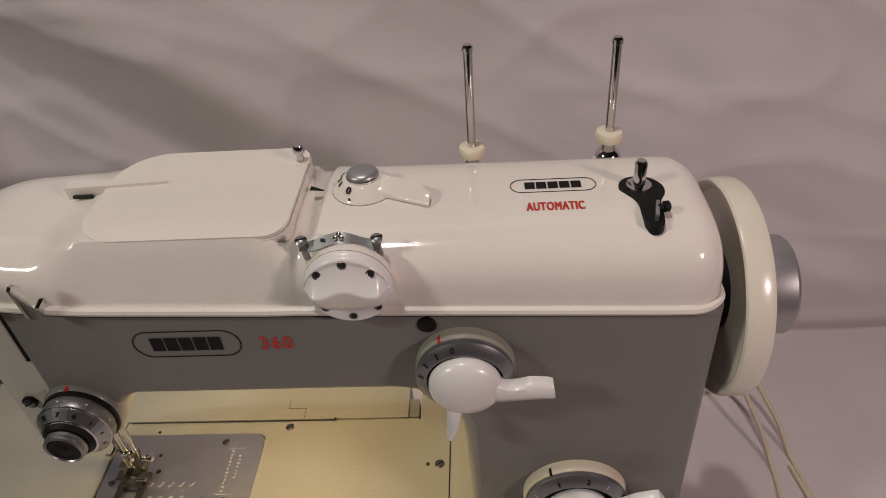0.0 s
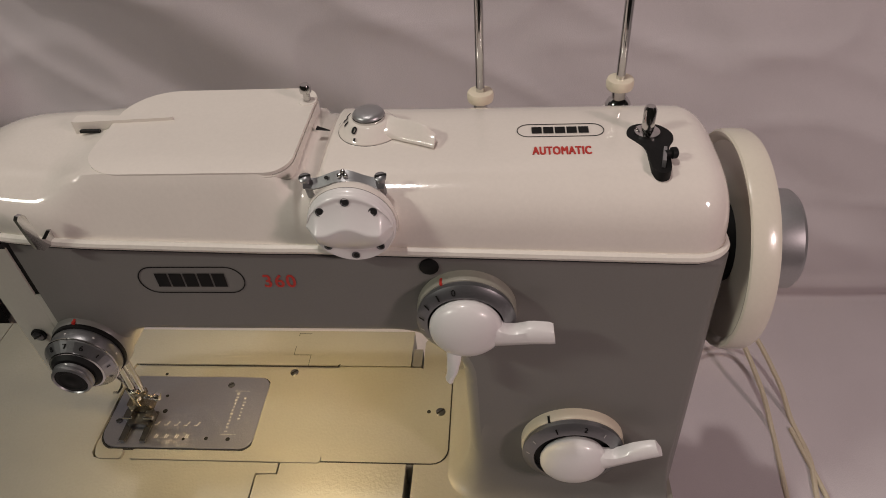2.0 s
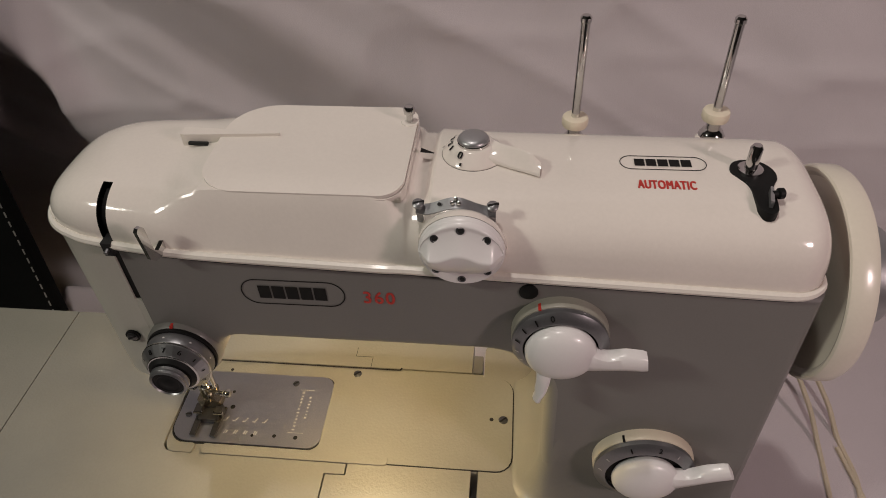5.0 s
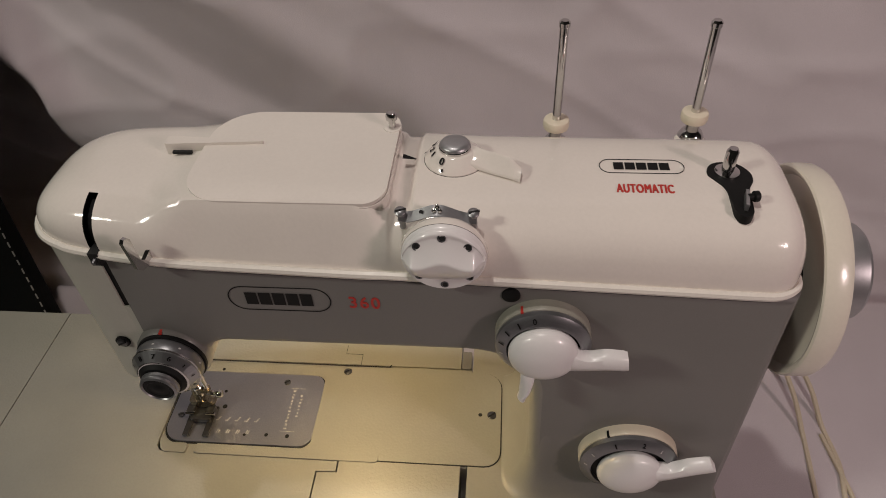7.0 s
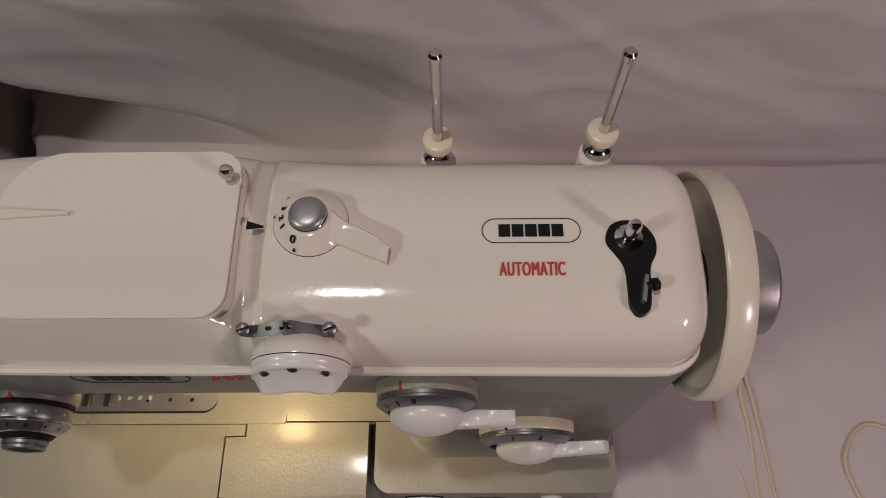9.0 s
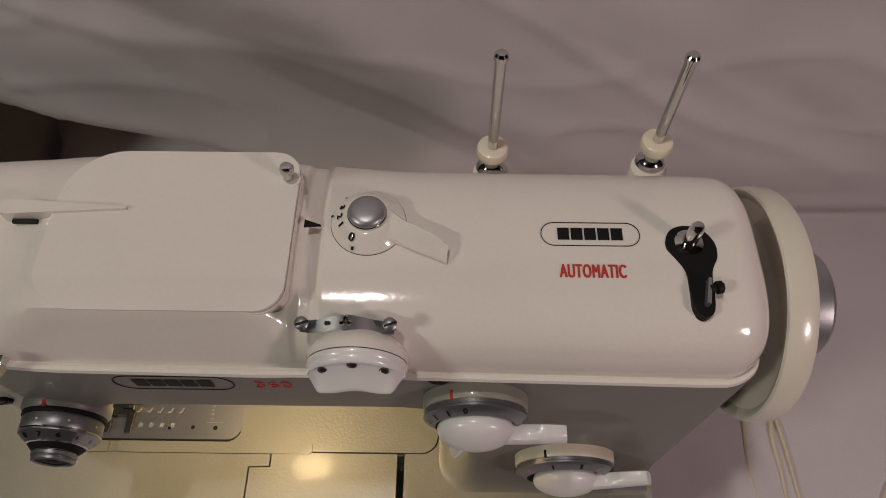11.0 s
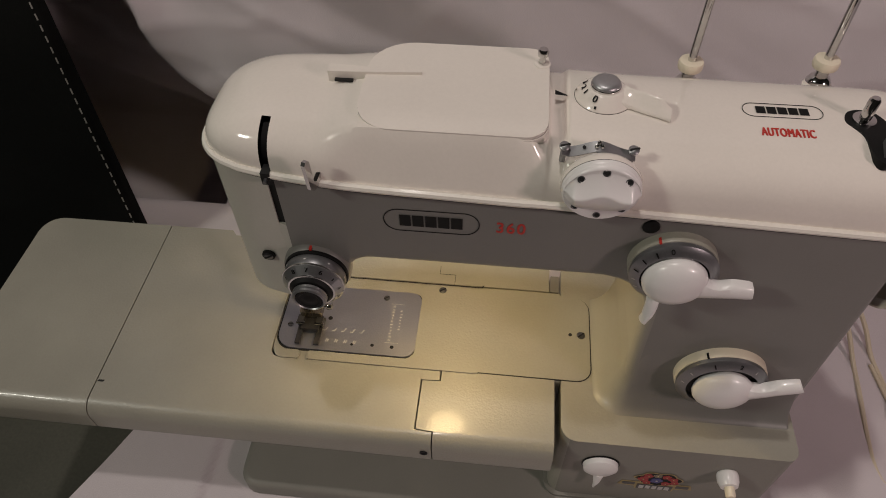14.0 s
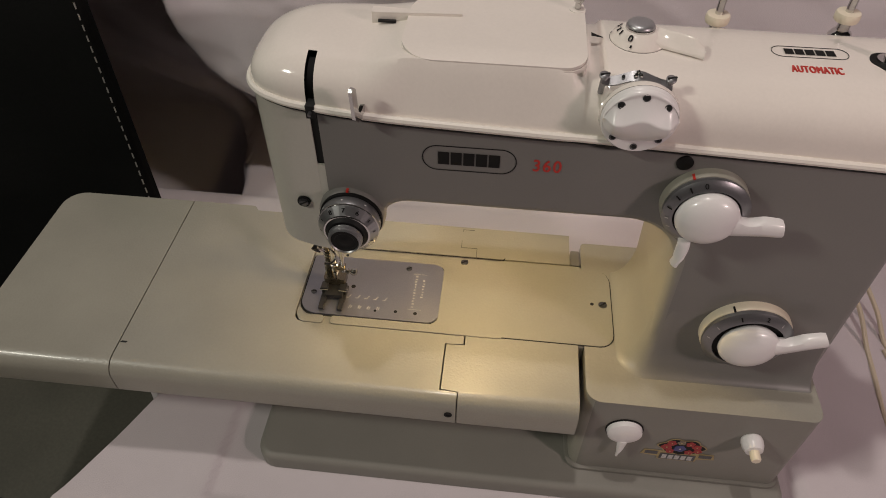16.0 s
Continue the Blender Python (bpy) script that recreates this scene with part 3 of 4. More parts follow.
part("axle", lathe([(0.02, 0), (0.02, 0.016)], pose(0.240, *AXLE, 0, 90, 0), 24), BLACK, wheel)
part("belt_guard", lathe([(0.036, 0), (0.036, 0.004), (0.034, 0.0045)], pose(0.2420, *AXLE, 0, 90, 0), 40), GREY, machine, "grey belt guard behind the handwheel")

# ---------------------------------------------------------------- needle plate and bed details


def screw(x, y, z, r, parent, turn=0.0, m=None):
    m = m or pose(x, y, z, 0, 0, turn)
    head = part("screw", lathe([(r, -0.0006), (r, 0.0003), (r * 0.8, 0.0007), (0, 0.0008)], m, 18), STEEL, parent, "slotted steel screw")
    part("screw_slot", prism(rounded(-r * 0.95, r * 0.95, -r * 0.17, r * 0.17, 0), 0.0006, 0.0010, m), DARK, head)
    return head


def bars(name, rects, z, mat, parent, m=Matrix()):
    """Flat printed bars."""
    bm = bmesh.new()
    for x0, x1, y0, y1, lean in rects:
        v = [bm.verts.new((x, y, z)) for x, y in ((x0, y0), (x1, y0), (x1 + lean, y1), (x0 + lean, y1))]
        bm.faces.new(v)
    bm.transform(m)
    return part(name, bm, mat, parent, "", 0)


plate = part("needle_plate", prism(rounded(-0.1012, -0.0028, 0.0170, 0.0722, (0.008, 0.008, 0.003, 0.012), 6), BED - 0.0012, BED + 0.0003, bevel=0.0003, top_only=True), PLATE, free_arm, "brushed steel needle plate with guide marks")
part("plate_gap", prism(rounded(-0.1024, -0.0022, 0.0158, 0.0728, (0.0100, 0.0080, 0.003, 0.0125), 6), BED - 0.0020, BED - 0.0008), DARK, free_arm)
PZ = BED + 0.00042
PRINT = material("pale_print", (0.56, 0.55, 0.54), 0.5, 0, 0, 0.3, 900)
marks = random.Random(5)
bars("guide_marks", [(-0.0690 + 0.0066 * k, -0.0680 + 0.0066 * k, 0.0335, 0.0362, 0.0014) for k in range(5)] + [(-0.0702 + 0.0066 * k, -0.0680 + 0.0066 * k, 0.0331, 0.0338, 0) for k in range(5)], PZ, PRINT, plate)
bars("guide_numbers", [(-0.0670 + 0.0066 * k + dx, -0.0661 + 0.0066 * k + dx, 0.0240, 0.0240 + h, 0.0006) for k in range(4) for dx, h in ((0, 0.0028), (0.0012, marks.uniform(0.0012, 0.0028)))], PZ, PRINT, plate)
bars("plate_text", [(x - marks.uniform(0.0004, 0.0010), x + marks.uniform(0.0003, 0.0010), y, y + marks.uniform(0.0008, 0.0017), 0.0) for x, y0, n in ((-0.0220, 0.0292, 12), (-0.0162, 0.0385, 7)) for y in (y0 + 0.0026 * k for k in range(n))] + [(-0.0250, -0.0150, 0.0272, 0.0276, 0), (-0.0250, -0.0150, 0.0605, 0.0609, 0)], PZ, PRINT, plate)
for hx, hy, hr in ((-0.033, 0.0242, 0.0010), (-0.019, 0.0240, 0.0011), (-0.0475, 0.0235, 0.0008), (-0.067, 0.0440, 0.0013), (-0.0700, 0.0560, 0.0009)):
    part("plate_hole", lathe([(hr * 1.25, 0.0), (hr * 1.25, 0.0001), (0, 0.0001)], pose(hx, hy, PZ - 0.0001), 14), DARK, plate)
screw(-0.029, 0.0655, BED + 0.0005, 0.0022, plate, 35)
screw(-0.0945, 0.0360, BED + 0.0005, 0.0020, plate, 10)
for x0 in (-0.0872, -0.0738):
    part("feed_slot", prism(rounded(x0, x0 + 0.0028, 0.0215, 0.0330, 0.0005), PZ - 0.0001, PZ), DARK, plate)
    teeth = bmesh.new()
    for k in range(6):
        bmesh.ops.create_cube(teeth, size=1, matrix=Matrix.Translation((x0 + 0.0014, 0.0240 + 0.0014 * k, PZ)) @ Matrix.Rotation(radians(35), 4, "X") @ Matrix.Diagonal((0.0016, 0.0008, 0.0008, 1)))
    part("feed_dog", teeth, CHROME, plate, "", 0)

# front strip of the free arm, with a chip-like catch
part("arm_front_strip", prism(rounded(-0.0770, 0.0425, 0.0088, 0.0155, 0.002), BED - 0.002, BED + 0.0009, bevel=0.0013, top_only=True), BEDP, free_arm)
part("arm_nose", prism(rounded(-0.1005, -0.0825, 0.0088, 0.0155, (0.002, 0.002, 0.0, 0.0055)), BED - 0.002, BED + 0.0006, bevel=0.0010, top_only=True), BEDP, free_arm)
part("cover_gap", prism(rounded(-0.0025, 0.1197, 0.0099, 0.0806, (0.0105, 0.0125, 0.002, 0.002)), BED - 0.0012, BED - 0.0003), DARK, free_arm)
bars("front_gap", [(0.043, 0.0985, 0.0093, 0.0106, 0)], BED - 0.0002, DARK, free_arm)
cover_plate = [o for o in free_arm.children if o.name.startswith("arm_cover_plate")][0]
screw(0.1130, 0.0470, BED, 0.0030, cover_plate, 40)
screw(0.0115, 0.0770, BED, 0.0028, cover_plate, 35)
part("peg_hole", lathe([(0.0013, 0.0), (0.0013, 0.0002), (0.0009, 0.0002)], pose(0.1055, 0.0470, BED), 14), DARK, cover_plate)
part("peg_hole", lathe([(0.0011, 0.0), (0.0011, 0.0002), (0, 0.0002)], pose(-0.0780, 0.0752, BED - 0.0010), 14), DARK, free_arm)
bars("back_slit", [(-0.1000, 0.0405, 0.0817, 0.0825, 0), (0.0400, 0.0412, 0.0818, 0.0842, 0.0010)], BED + 0.0003, DARK, free_arm)

# back wing joint, front hatch catch, chip on the seam
work = [o for o in ext.children if o.name == "work_plate"][0]
bars("joint_line", [(0.0196, 0.0199, 0.0828, 0.0925, 0), (0.0075, 0.0199, 0.0921, 0.0925, 0), (0.0075, 0.0078, 0.0925, 0.1000, 0), (0.0075, 0.0165, 0.1116, 0.1121, 0), (0.0075, 0.0078, 0.1095, 0.1120, 0)], BED + 0.0002, DARK, work)
part("catch_hole", lathe([(0.0026, 0), (0.0026, 0.0006), (0.0014, 0.0006), (0.0014, 0.0002), (0, 0.0002)], front(0.0115, FRONT - 0.0001, 0.0745), 16), BLACK, work, "small dark catch hole")
bars("chip", [(-0.2148, -0.2105, -0.0225, -0.0210, 0.001)], BED + 0.0002, DARK, work)
part("hinge_post", prism(rounded(0.0912, 0.0978, 0.0835, 0.0985, 0.001), 0.06, BED - 0.0002, bevel=0.0005, top_only=True), GREY, machine, "grey hinge block beside the pillar")

# ---------------------------------------------------------------- needle bar, presser foot
FX = -0.0770
BRASS = material("worn_brass", (0.25, 0.215, 0.155), 0.24, 0.9, 0, 0.08, 700, 0.05, 0.15)
part("presser_bar", tube([(FX - 0.0066, 0.047, 0.182), (FX - 0.0066, 0.047, 0.099)], 0.0019, 14), BRASS, machine, "worn steel presser bar")
part("needle_bar", tube([(FX - 0.0004, 0.041, 0.184), (FX - 0.0004, 0.041, 0.1075)], 0.0020, 14), CHROME, machine, "steel needle bar")
clamp = part("needle_clamp", merge(lathe([(0.0020, 0), (0.0029, 0.0006), (0.0029, 0.0022), (0.0022, 0.0028), (0.0029, 0.0034), (0.0029, 0.0062), (0.0020, 0.0070)], pose(FX - 0.0004, 0.041, 0.1105), 16), prism(rounded(FX - 0.0022, FX + 0.0072, 0.0385, 0.0435, 0.0015), 0.1132, 0.1160, bevel=0.0008)), BRASS, machine, "brass needle clamp")
part("guide_rod", tube([(FX + 0.0054, 0.041, 0.184), (FX + 0.0054, 0.041, 0.1098)], 0.0017, 12), CHROME, clamp, "steel guide rod")
part("clamp_band", lathe([(0.0030, 0), (0.0034, 0.0003), (0.0034, 0.0011), (0.0030, 0.0014)], pose(FX - 0.0004, 0.041, 0.1166), 18), CHROME, clamp)
part("needle", tube([(FX - 0.0004, 0.039, 0.110), (FX - 0.0004, 0.039, 0.0925)], lambda t: 0.0008 - 0.0005 * t, 8), CHROME, clamp)
ps = part("foot_shank", merge(prism(rounded(FX - 0.0096, FX + 0.0058, 0.0385, 0.0480, 0.0015), 0.0968, 0.1030, bevel=0.0014), prism(rounded(FX - 0.0094, FX - 0.0040, 0.0440, 0.0500, 0.001), 0.1010, 0.1120, bevel=0.0010)), BRASS, machine, "worn metal presser foot shank")
part("foot_screw", merge(lathe([(0.0, 0), (0.0016, 0.0004), (0.0026, 0.0016), (0.0028, 0.0030), (0.0023, 0.0046), (0.0010, 0.0054), (0, 0.0055)], pose(FX + 0.0100, 0.0405, 0.1105, 0, 90, 0), 18), lathe([(0.0021, 0), (0.0021, 0.0012)], pose(FX + 0.0082, 0.0405, 0.1105, 0, 90, 0), 14)), CHROME, ps, "bright round thumb screw")
part("screw_shaft", tube([(FX + 0.0040, 0.0405, 0.1105), (FX + 0.0105, 0.0405, 0.1105)], 0.0011, 8), STEEL, ps)
# worn steel with the shade under the foot put into its colour
FOOT = material("shaded_worn_steel", (0.10, 0.095, 0.09), 0.36, 0.8, 0, 0.1, 700, 0.04, 0.1)
for x0 in (FX - 0.0104, FX + 0.0030):
    toe = prism([(x0, 0.0198), (x0 + 0.0034, 0.0198), (x0 + 0.0042, 0.0420), (x0 - 0.0004, 0.0420)], BED + 0.0012, BED + 0.0030, bevel=0.0006)
    toe_part = part("foot_toe", merge(toe, prism(rounded(x0 - 0.0006, x0 + 0.0042, 0.0335, 0.0400, 0.0008), BED + 0.0028, BED + 0.0085, bevel=0.0012)), FOOT, ps, "steel presser foot toe, darkened as in shade")
    part("toe_pin", tube([(x0 - 0.0012, 0.0340, BED + 0.0070), (x0 + 0.0048, 0.0340, BED + 0.0070)], 0.0012, 10), CHROME, toe_part, "bright pin")
# drawn forward, its dark colour standing in for shade between the toes
part("foot_bridge", prism(rounded(FX - 0.0080, FX + 0.0050, 0.0300, 0.0425, 0.001), BED + 0.0022, BED + 0.0056, bevel=0.0010), FOOT, ps)
part("foot_spring", tube([(FX - 0.0066 + 0.0026 * math.cos(k * 0.9), 0.0470 + 0.0026 * math.sin(k * 0.9), 0.1120 + 0.0004 * k) for k in range(34)], 0.0004, 6), CHROME, ps)
part("thread_guide", tube(bez([(-0.0770, 0.034, 0.140), (-0.0720, 0.030, 0.138), (-0.0740, 0.0265, 0.134), (-0.0790, 0.028, 0.131)], 6), 0.0007, 6), CHROME, machine, "bent wire thread guide")
lifter = part("lifter_lever", tube(bez([(-0.0850, 0.060, 0.152), (-0.0880, 0.052, 0.138), (-0.0885, 0.0460, 0.1300), (-0.0898, 0.0420, 0.1275)], 7), lambda t: 0.0022 + 0.0012 * t, 10), BLACK, machine, "black presser foot lifter")
part("lifter_screw", tube([(-0.0885, 0.0425, 0.1300), (-0.0840, 0.0420, 0.1275)], 0.0012, 10), CHROME, lifter, "bright pin")
face_screw = screw(0, 0, 0, 0.0027, machine, m=front(-0.0765, 0.0036, 0.209, 30))
part("screw_ring", lathe([(0.0037, -0.001), (0.0037, 0.0002), (0.0029, 0.0003)], front(-0.0765, 0.0040, 0.209), 20), BLACK, face_screw)

# ---------------------------------------------------------------- sewing light under the arm
lamp = part("light_socket", lathe([(0.009, 0), (0.010, 0.004), (0.010, 0.012), (0.0, 0.012)], pose(0.0165, 0.028, 0.2465), 24), CREAM, machine, "lamp socket under the arm")
# added out of view, to keep the bulb's light off the cloth behind
part("added_light_block", prism(rounded(-0.028, 0.098, 0.0765, 0.0808, 0.001), 0.1880, 0.2560), GREY, machine, "added grey plate, out of view, blocking light behind the sewing light")
part("light_bulb", lathe([(0.0, -0.0040), (0.0040, -0.0030), (0.0060, 0.0), (0.0050, 0.0040), (0.0040, 0.0070)], pose(0.0165, 0.028, 0.2460), 20), GLASS, lamp, "small glowing bulb")

# ---------------------------------------------------------------- tension dial
TX, TZ = -0.048, 0.2065


def TD(turn):
    return front(TX, 0.0010, TZ) @ Matrix.Diagonal((0.98, 0.98, 0.76, 1)) @ pose(0, 0, 0, 0, 0, turn)


tension = part("tension_dial", lathe([(0.0190, -0.004), (0.0190, 0.0020), (0.0180, 0.0040), (0.0160, 0.0042)], TD(0), 48), GREY, machine, "grey enamelled tension dial ring")
part("index_mark", prism(rounded(-0.0007, 0.0007, 0.0158, 0.0190, 0), 0.0010, 0.0044, TD(3)), RED, tension, "red index mark")
part("dial_groove", lathe([(0.0179, 0.0036), (0.0179, 0.0062), (0.0150, 0.0070)], TD(0), 48), BLACK, tension)
part("knurled_barrel", lathe([(0.0150, 0.0060), (0.0168, 0.0066), (0.0172, 0.0078), (0.0172, 0.0142), (0.0168, 0.0150), (0.0160, 0.0152)], TD(0), 56), DIAL, tension, "satin steel barrel")
part("barrel_edge", lathe([(0.0166, 0.0144), (0.0174, 0.0148), (0.0174, 0.0156), (0.0166, 0.0160)], TD(0), 56), CHROME, tension)
num = part("number_ring", lathe([(0.0160, 0.0148), (0.0171, 0.0156), (0.0171, 0.0166), (0.0130, 0.0212), (0.0122, 0.0212)], TD(0), 28), BRIGHT, tension, "dark steel number ring", 8)
for k in range(12):
    a = 30 * k
    m = TD(a + 4) @ pose(0, 0.0150, 0.0190, -48, 0, 0) @ pose(0, 0, 0.0002)
    if a in (330, 0, 30):
        lettering("dial_digit", {0: "7", 30: "8", 330: "6"}[a], 0.0040, m, BLACK, num, 1.0, 0.0, 1.0, 0.00012)
    else:
        bars("dial_digit", [(-0.0003, 0.0003, -0.0010, 0.0010, 0)], 0.0001, BLACK, num, m)
for k in range(8):
    part("dial_dot", lathe([(0.0006, 0), (0.0006, 0.0003), (0, 0.0003)], TD(45 * k + 10) @ pose(0, 0.0171, 0.0110, -90, 0, 0), 8), PRINT, num)
part("black_collar", lathe([(0.0126, 0.0205), (0.0126, 0.0214), (0.0104, 0.0246), (0.0090, 0.0248)], TD(0), 40), BLACK, tension)
part("collar_ring", lathe([(0.0122, 0.0208), (0.0130, 0.0212), (0.0131, 0.0217), (0.0124, 0.0221)], TD(0), 40), CHROME, tension, "bright chrome ring")
tk = part("tension_knob", lathe([(0.0086, 0.0232), (0.0086, 0.0250), (0.0096, 0.0258), (0.0096, 0.0276), (0.0088, 0.0284), (0.0092, 0.0290), (0.0092, 0.0302), (0.0082, 0.0310), (0.0076, 0.0298)], TD(0), 40), SPRING, tension, "ribbed grey steel tension knob")
part("knob_face", lathe([(0.0077, 0.0298), (0.0075, 0.0303), (0.0058, 0.0304), (0.0054, 0.0300), (0.0030, 0.0300), (0.0022, 0.0306), (0, 0.0307)], TD(0), 32), BLACK, tk, "black knob face")

# ---------------------------------------------------------------- stitch width and stitch length controls


def lever_knob(x, z, r, turn, length, name, label, digits, mark, inner, dome_r):
    """A round dial on the pillar with a white domed lever."""
    dial = part(name, lathe([(r, -0.003), (r, 0.0048), (r * 0.985, 0.0058), (r * 0.96, 0.0060)], front(x, 0, z), 64), IVORY if name == "stitch_length_dial" else BEDP, machine, label)
    ring = part("number_ring", lathe([(r * 0.93, 0.0050), (r * 0.965, 0.0056), (r * 0.965, 0.0076), (r * 0.99, 0.0080), (r * 0.99, 0.0088), (r * 0.96, 0.0094), (r * inner, 0.0118), (r * (inner - 0.03), 0.0118), (r * (inner - 0.04), 0.0085)], front(x, 0, z), 64), DIAL, dial, "satin grey number ring")
    part("dark_groove", lathe([(r * (inner - 0.01), 0.0080), (r * (inner - 0.01), 0.0094), (r * 0.40, 0.0094)], front(x, 0, z), 48), BLACK, dial)
    part("index_mark", prism(rounded(-0.0006, 0.0006, r * 0.945, r * 1.006, 0.0), 0.0025, 0.0062, front(x, 0, z, mark[0])), mark[1], dial, "index mark")
    for text, a in digits:
        slope = math.degrees(math.atan2(0.0024, r * (0.96 - inner)))
        m = front(x, 0, z, a) @ pose(0, r * (0.96 + inner) / 2, 0.0107, -slope, 0, 0) @ pose(0, 0, 0.0001)
        if text == "|":
            bars("scale_tick", [(-0.0004, 0.0004, -0.0014, 0.0014, 0)], 0.0002, BLACK, ring, m)
        elif text == ".":
            bars("scale_tick", [(-0.0003, 0.0003, -0.0010, 0.0010, 0)], 0.0002, PRINT, ring, m)
        else:
            lettering("scale_digit", text, 0.0038, m, BLACK, ring)
    d = r * dome_r
    dome = [(d * 0.90, 0.0088), (d, 0.0118)] + [(d * math.cos(radians(a)), 0.0134 + 0.0078 * math.sin(radians(a))) for a in range(6, 90, 12)] + [(0, 0.0212)]
    knob = lathe(dome, front(x, 0, z), 48)
    n = 14
    bm = bmesh.new()
    rings = []
    for i in range(n + 1):
        t = i / n
        u = d * 0.45 + (length - d * 0.45) * t
        wu = 0.0078 - 0.0052 * ease(0.0, 0.42, t) + 0.0026 * ease(0.40, 0.72, t)
        wl = 0.0074 - 0.0030 * ease(0.0, 0.9, t)
        round_end = 0.86 if t > 0.96 else 1.0
        h0, h1 = 0.0105, 0.0178 - 0.0014 * t
        prof = [(-wl, h0 + 0.0006), (-wl * 0.85, h0), (wu * 0.85, h0), (wu, h0 + 0.0006), (wu, h1 - 0.0018), (wu * 0.78, h1 - 0.0002), (-wl * 0.1, h1 + 0.0008), (-wl * 0.8, h1 - 0.0006), (-wl, h1 - 0.0022)]
        rings.append([bm.verts.new((u + 0.0016 * t * (q / 0.005) * -0.6, q * round_end, hh)) for q, hh in prof])
    for a, b in zip(rings, rings[1:]):
        for k in range(9):
            bm.faces.new((a[k], a[(k + 1) % 9], b[(k + 1) % 9], b[k]))
    bm.faces.new(rings[0][::-1])
    bm.faces.new(rings[-1])
    bm.transform(front(x, 0, z, turn))
    part("lever", merge(knob, bm), KNOB, dial, "white plastic domed lever", 45)
    return dial


lever_knob(0.1360, 0.2350, 0.0216, -5, 0.0375, "stitch_width_dial", "grey dial with a red mark and a white lever", [("0", 14), ("|", 36), ("|", 58), ("|", 80), (".", 100), (".", 118)], (28, RED), 0.79, 0.72)
lever_knob(0.1880, 0.1352, 0.0264, 17, 0.0430, "stitch_length_dial", "large dial with an ivory ring and a white lever", [("2", -12), ("|", 24), (".", 60), (".", 84), (".", -38)], (30, BLACK), 0.80, 0.65)
part("small_lever", tube(bez([(0.1290, -0.004, 0.2190), (0.1300, -0.011, 0.2160), (0.1290, -0.0135, 0.2080), (0.1275, -0.0140, 0.2020)], 6), lambda t: 0.0034 - 0.0002 * t, 10, flat=0.6), KNOB, machine, "small white lever")
part("front_button", lathe([(0.0041, -0.001), (0.0041, 0.0006), (0.0034, 0.0010), (0, 0.0010)], front(0.1210, 0, 0.2585), 24), BLACK, machine, "round black plug")

# ---------------------------------------------------------------- printed badges: plain shapes for the maker's mark, words in red


def maker_badge(cx, cz, half_w, half_h, m, parent):
    outer, inner = ellipse_ring(half_w, half_h, half_h * 0.055)
    o = part("badge_outline", band(outer, inner, 0, 0.0002, m), BLACK, parent, "thin black oval badge outline", 0)
    w = half_w * 0.235
    rects = []
    for k in range(5):
        x0 = -half_w * 0.66 + k * half_w * 0.268
        rects.append((x0, x0 + w, -half_h * 0.50, half_h * 0.52, 0.0))
    for r in rects:
        bars("badge_block", [r], 0.0002, BLACK, o, m)
    return o


maker_badge(0, 0, 0.0240, 0.0078, front(0.0160, -0.0001, 0.2508), machine)
lettering("model_number", "360", 0.0104, front(0.0552, -0.0002, 0.2498), RED, machine, 0.84, 0.0, 1.18, 0.00014)
top_z = 0.29685
maker_badge(0, 0, 0.0182, 0.0050, pose(0.1760, 0.0430, top_z), machine)
lettering("automatic_word", "AUTOMATIC", 0.0074, pose(0.1757, 0.0276, 0.29664, 3.7, 0, 0), RED, machine, 0.50, 0.0, 1.14, 0.00020)

# ---------------------------------------------------------------- pattern dial on the cover front
PX, PZc = 0.0930, 0.2853
seat = part("dial_seat", lathe([(0.0040, -0.018), (0.0085, -0.0120), (0.0135, -0.0075), (0.0168, -0.0040), (0.0180, -0.0012), (0.0177, 0.0010), (0.0150, 0.0016)], front(PX, -0.0030, PZc - 0.0003), 56), CREAM, machine, "cream dial seat on the cover")
part("seat_groove", lathe([(0.0173, 0.0), (0.0173, 0.0017), (0.0150, 0.0017)], front(PX, -0.0030, PZc), 56), DARK, seat)


GRIP = 0.0168


def grip_ridge(u):
    """The grip's proud edge at u across the dial: its height on the face and how far it stands out."""
    v = abs(u)
    return GRIP * (0.30 - 0.17 * ease(0.0, 0.60, v) + 0.02 * ease(0.62, 1.0, v)), 0.0116 + 0.0004 * ease(0.1, 0.5, v) - 0.0056 * ease(0.70, 1.0, v)


def grip_face(u, w):
    """The hollowed upper face: w runs from the round rim down to the proud edge."""
    yr, zr = grip_ridge(u)
    y1 = max(math.sqrt(max(1 - u * u, 0)) * GRIP, yr + 0.0004)
    rim = 0.0009 * (1 - ease(0.0, 0.12, w)) ** 2
    return y1 + (yr - y1) * w, 0.0056 + (zr - 0.0056) * w ** 1.7 + 0.0008 * (1 - ease(0.0, 0.2, w)) - rim * 2


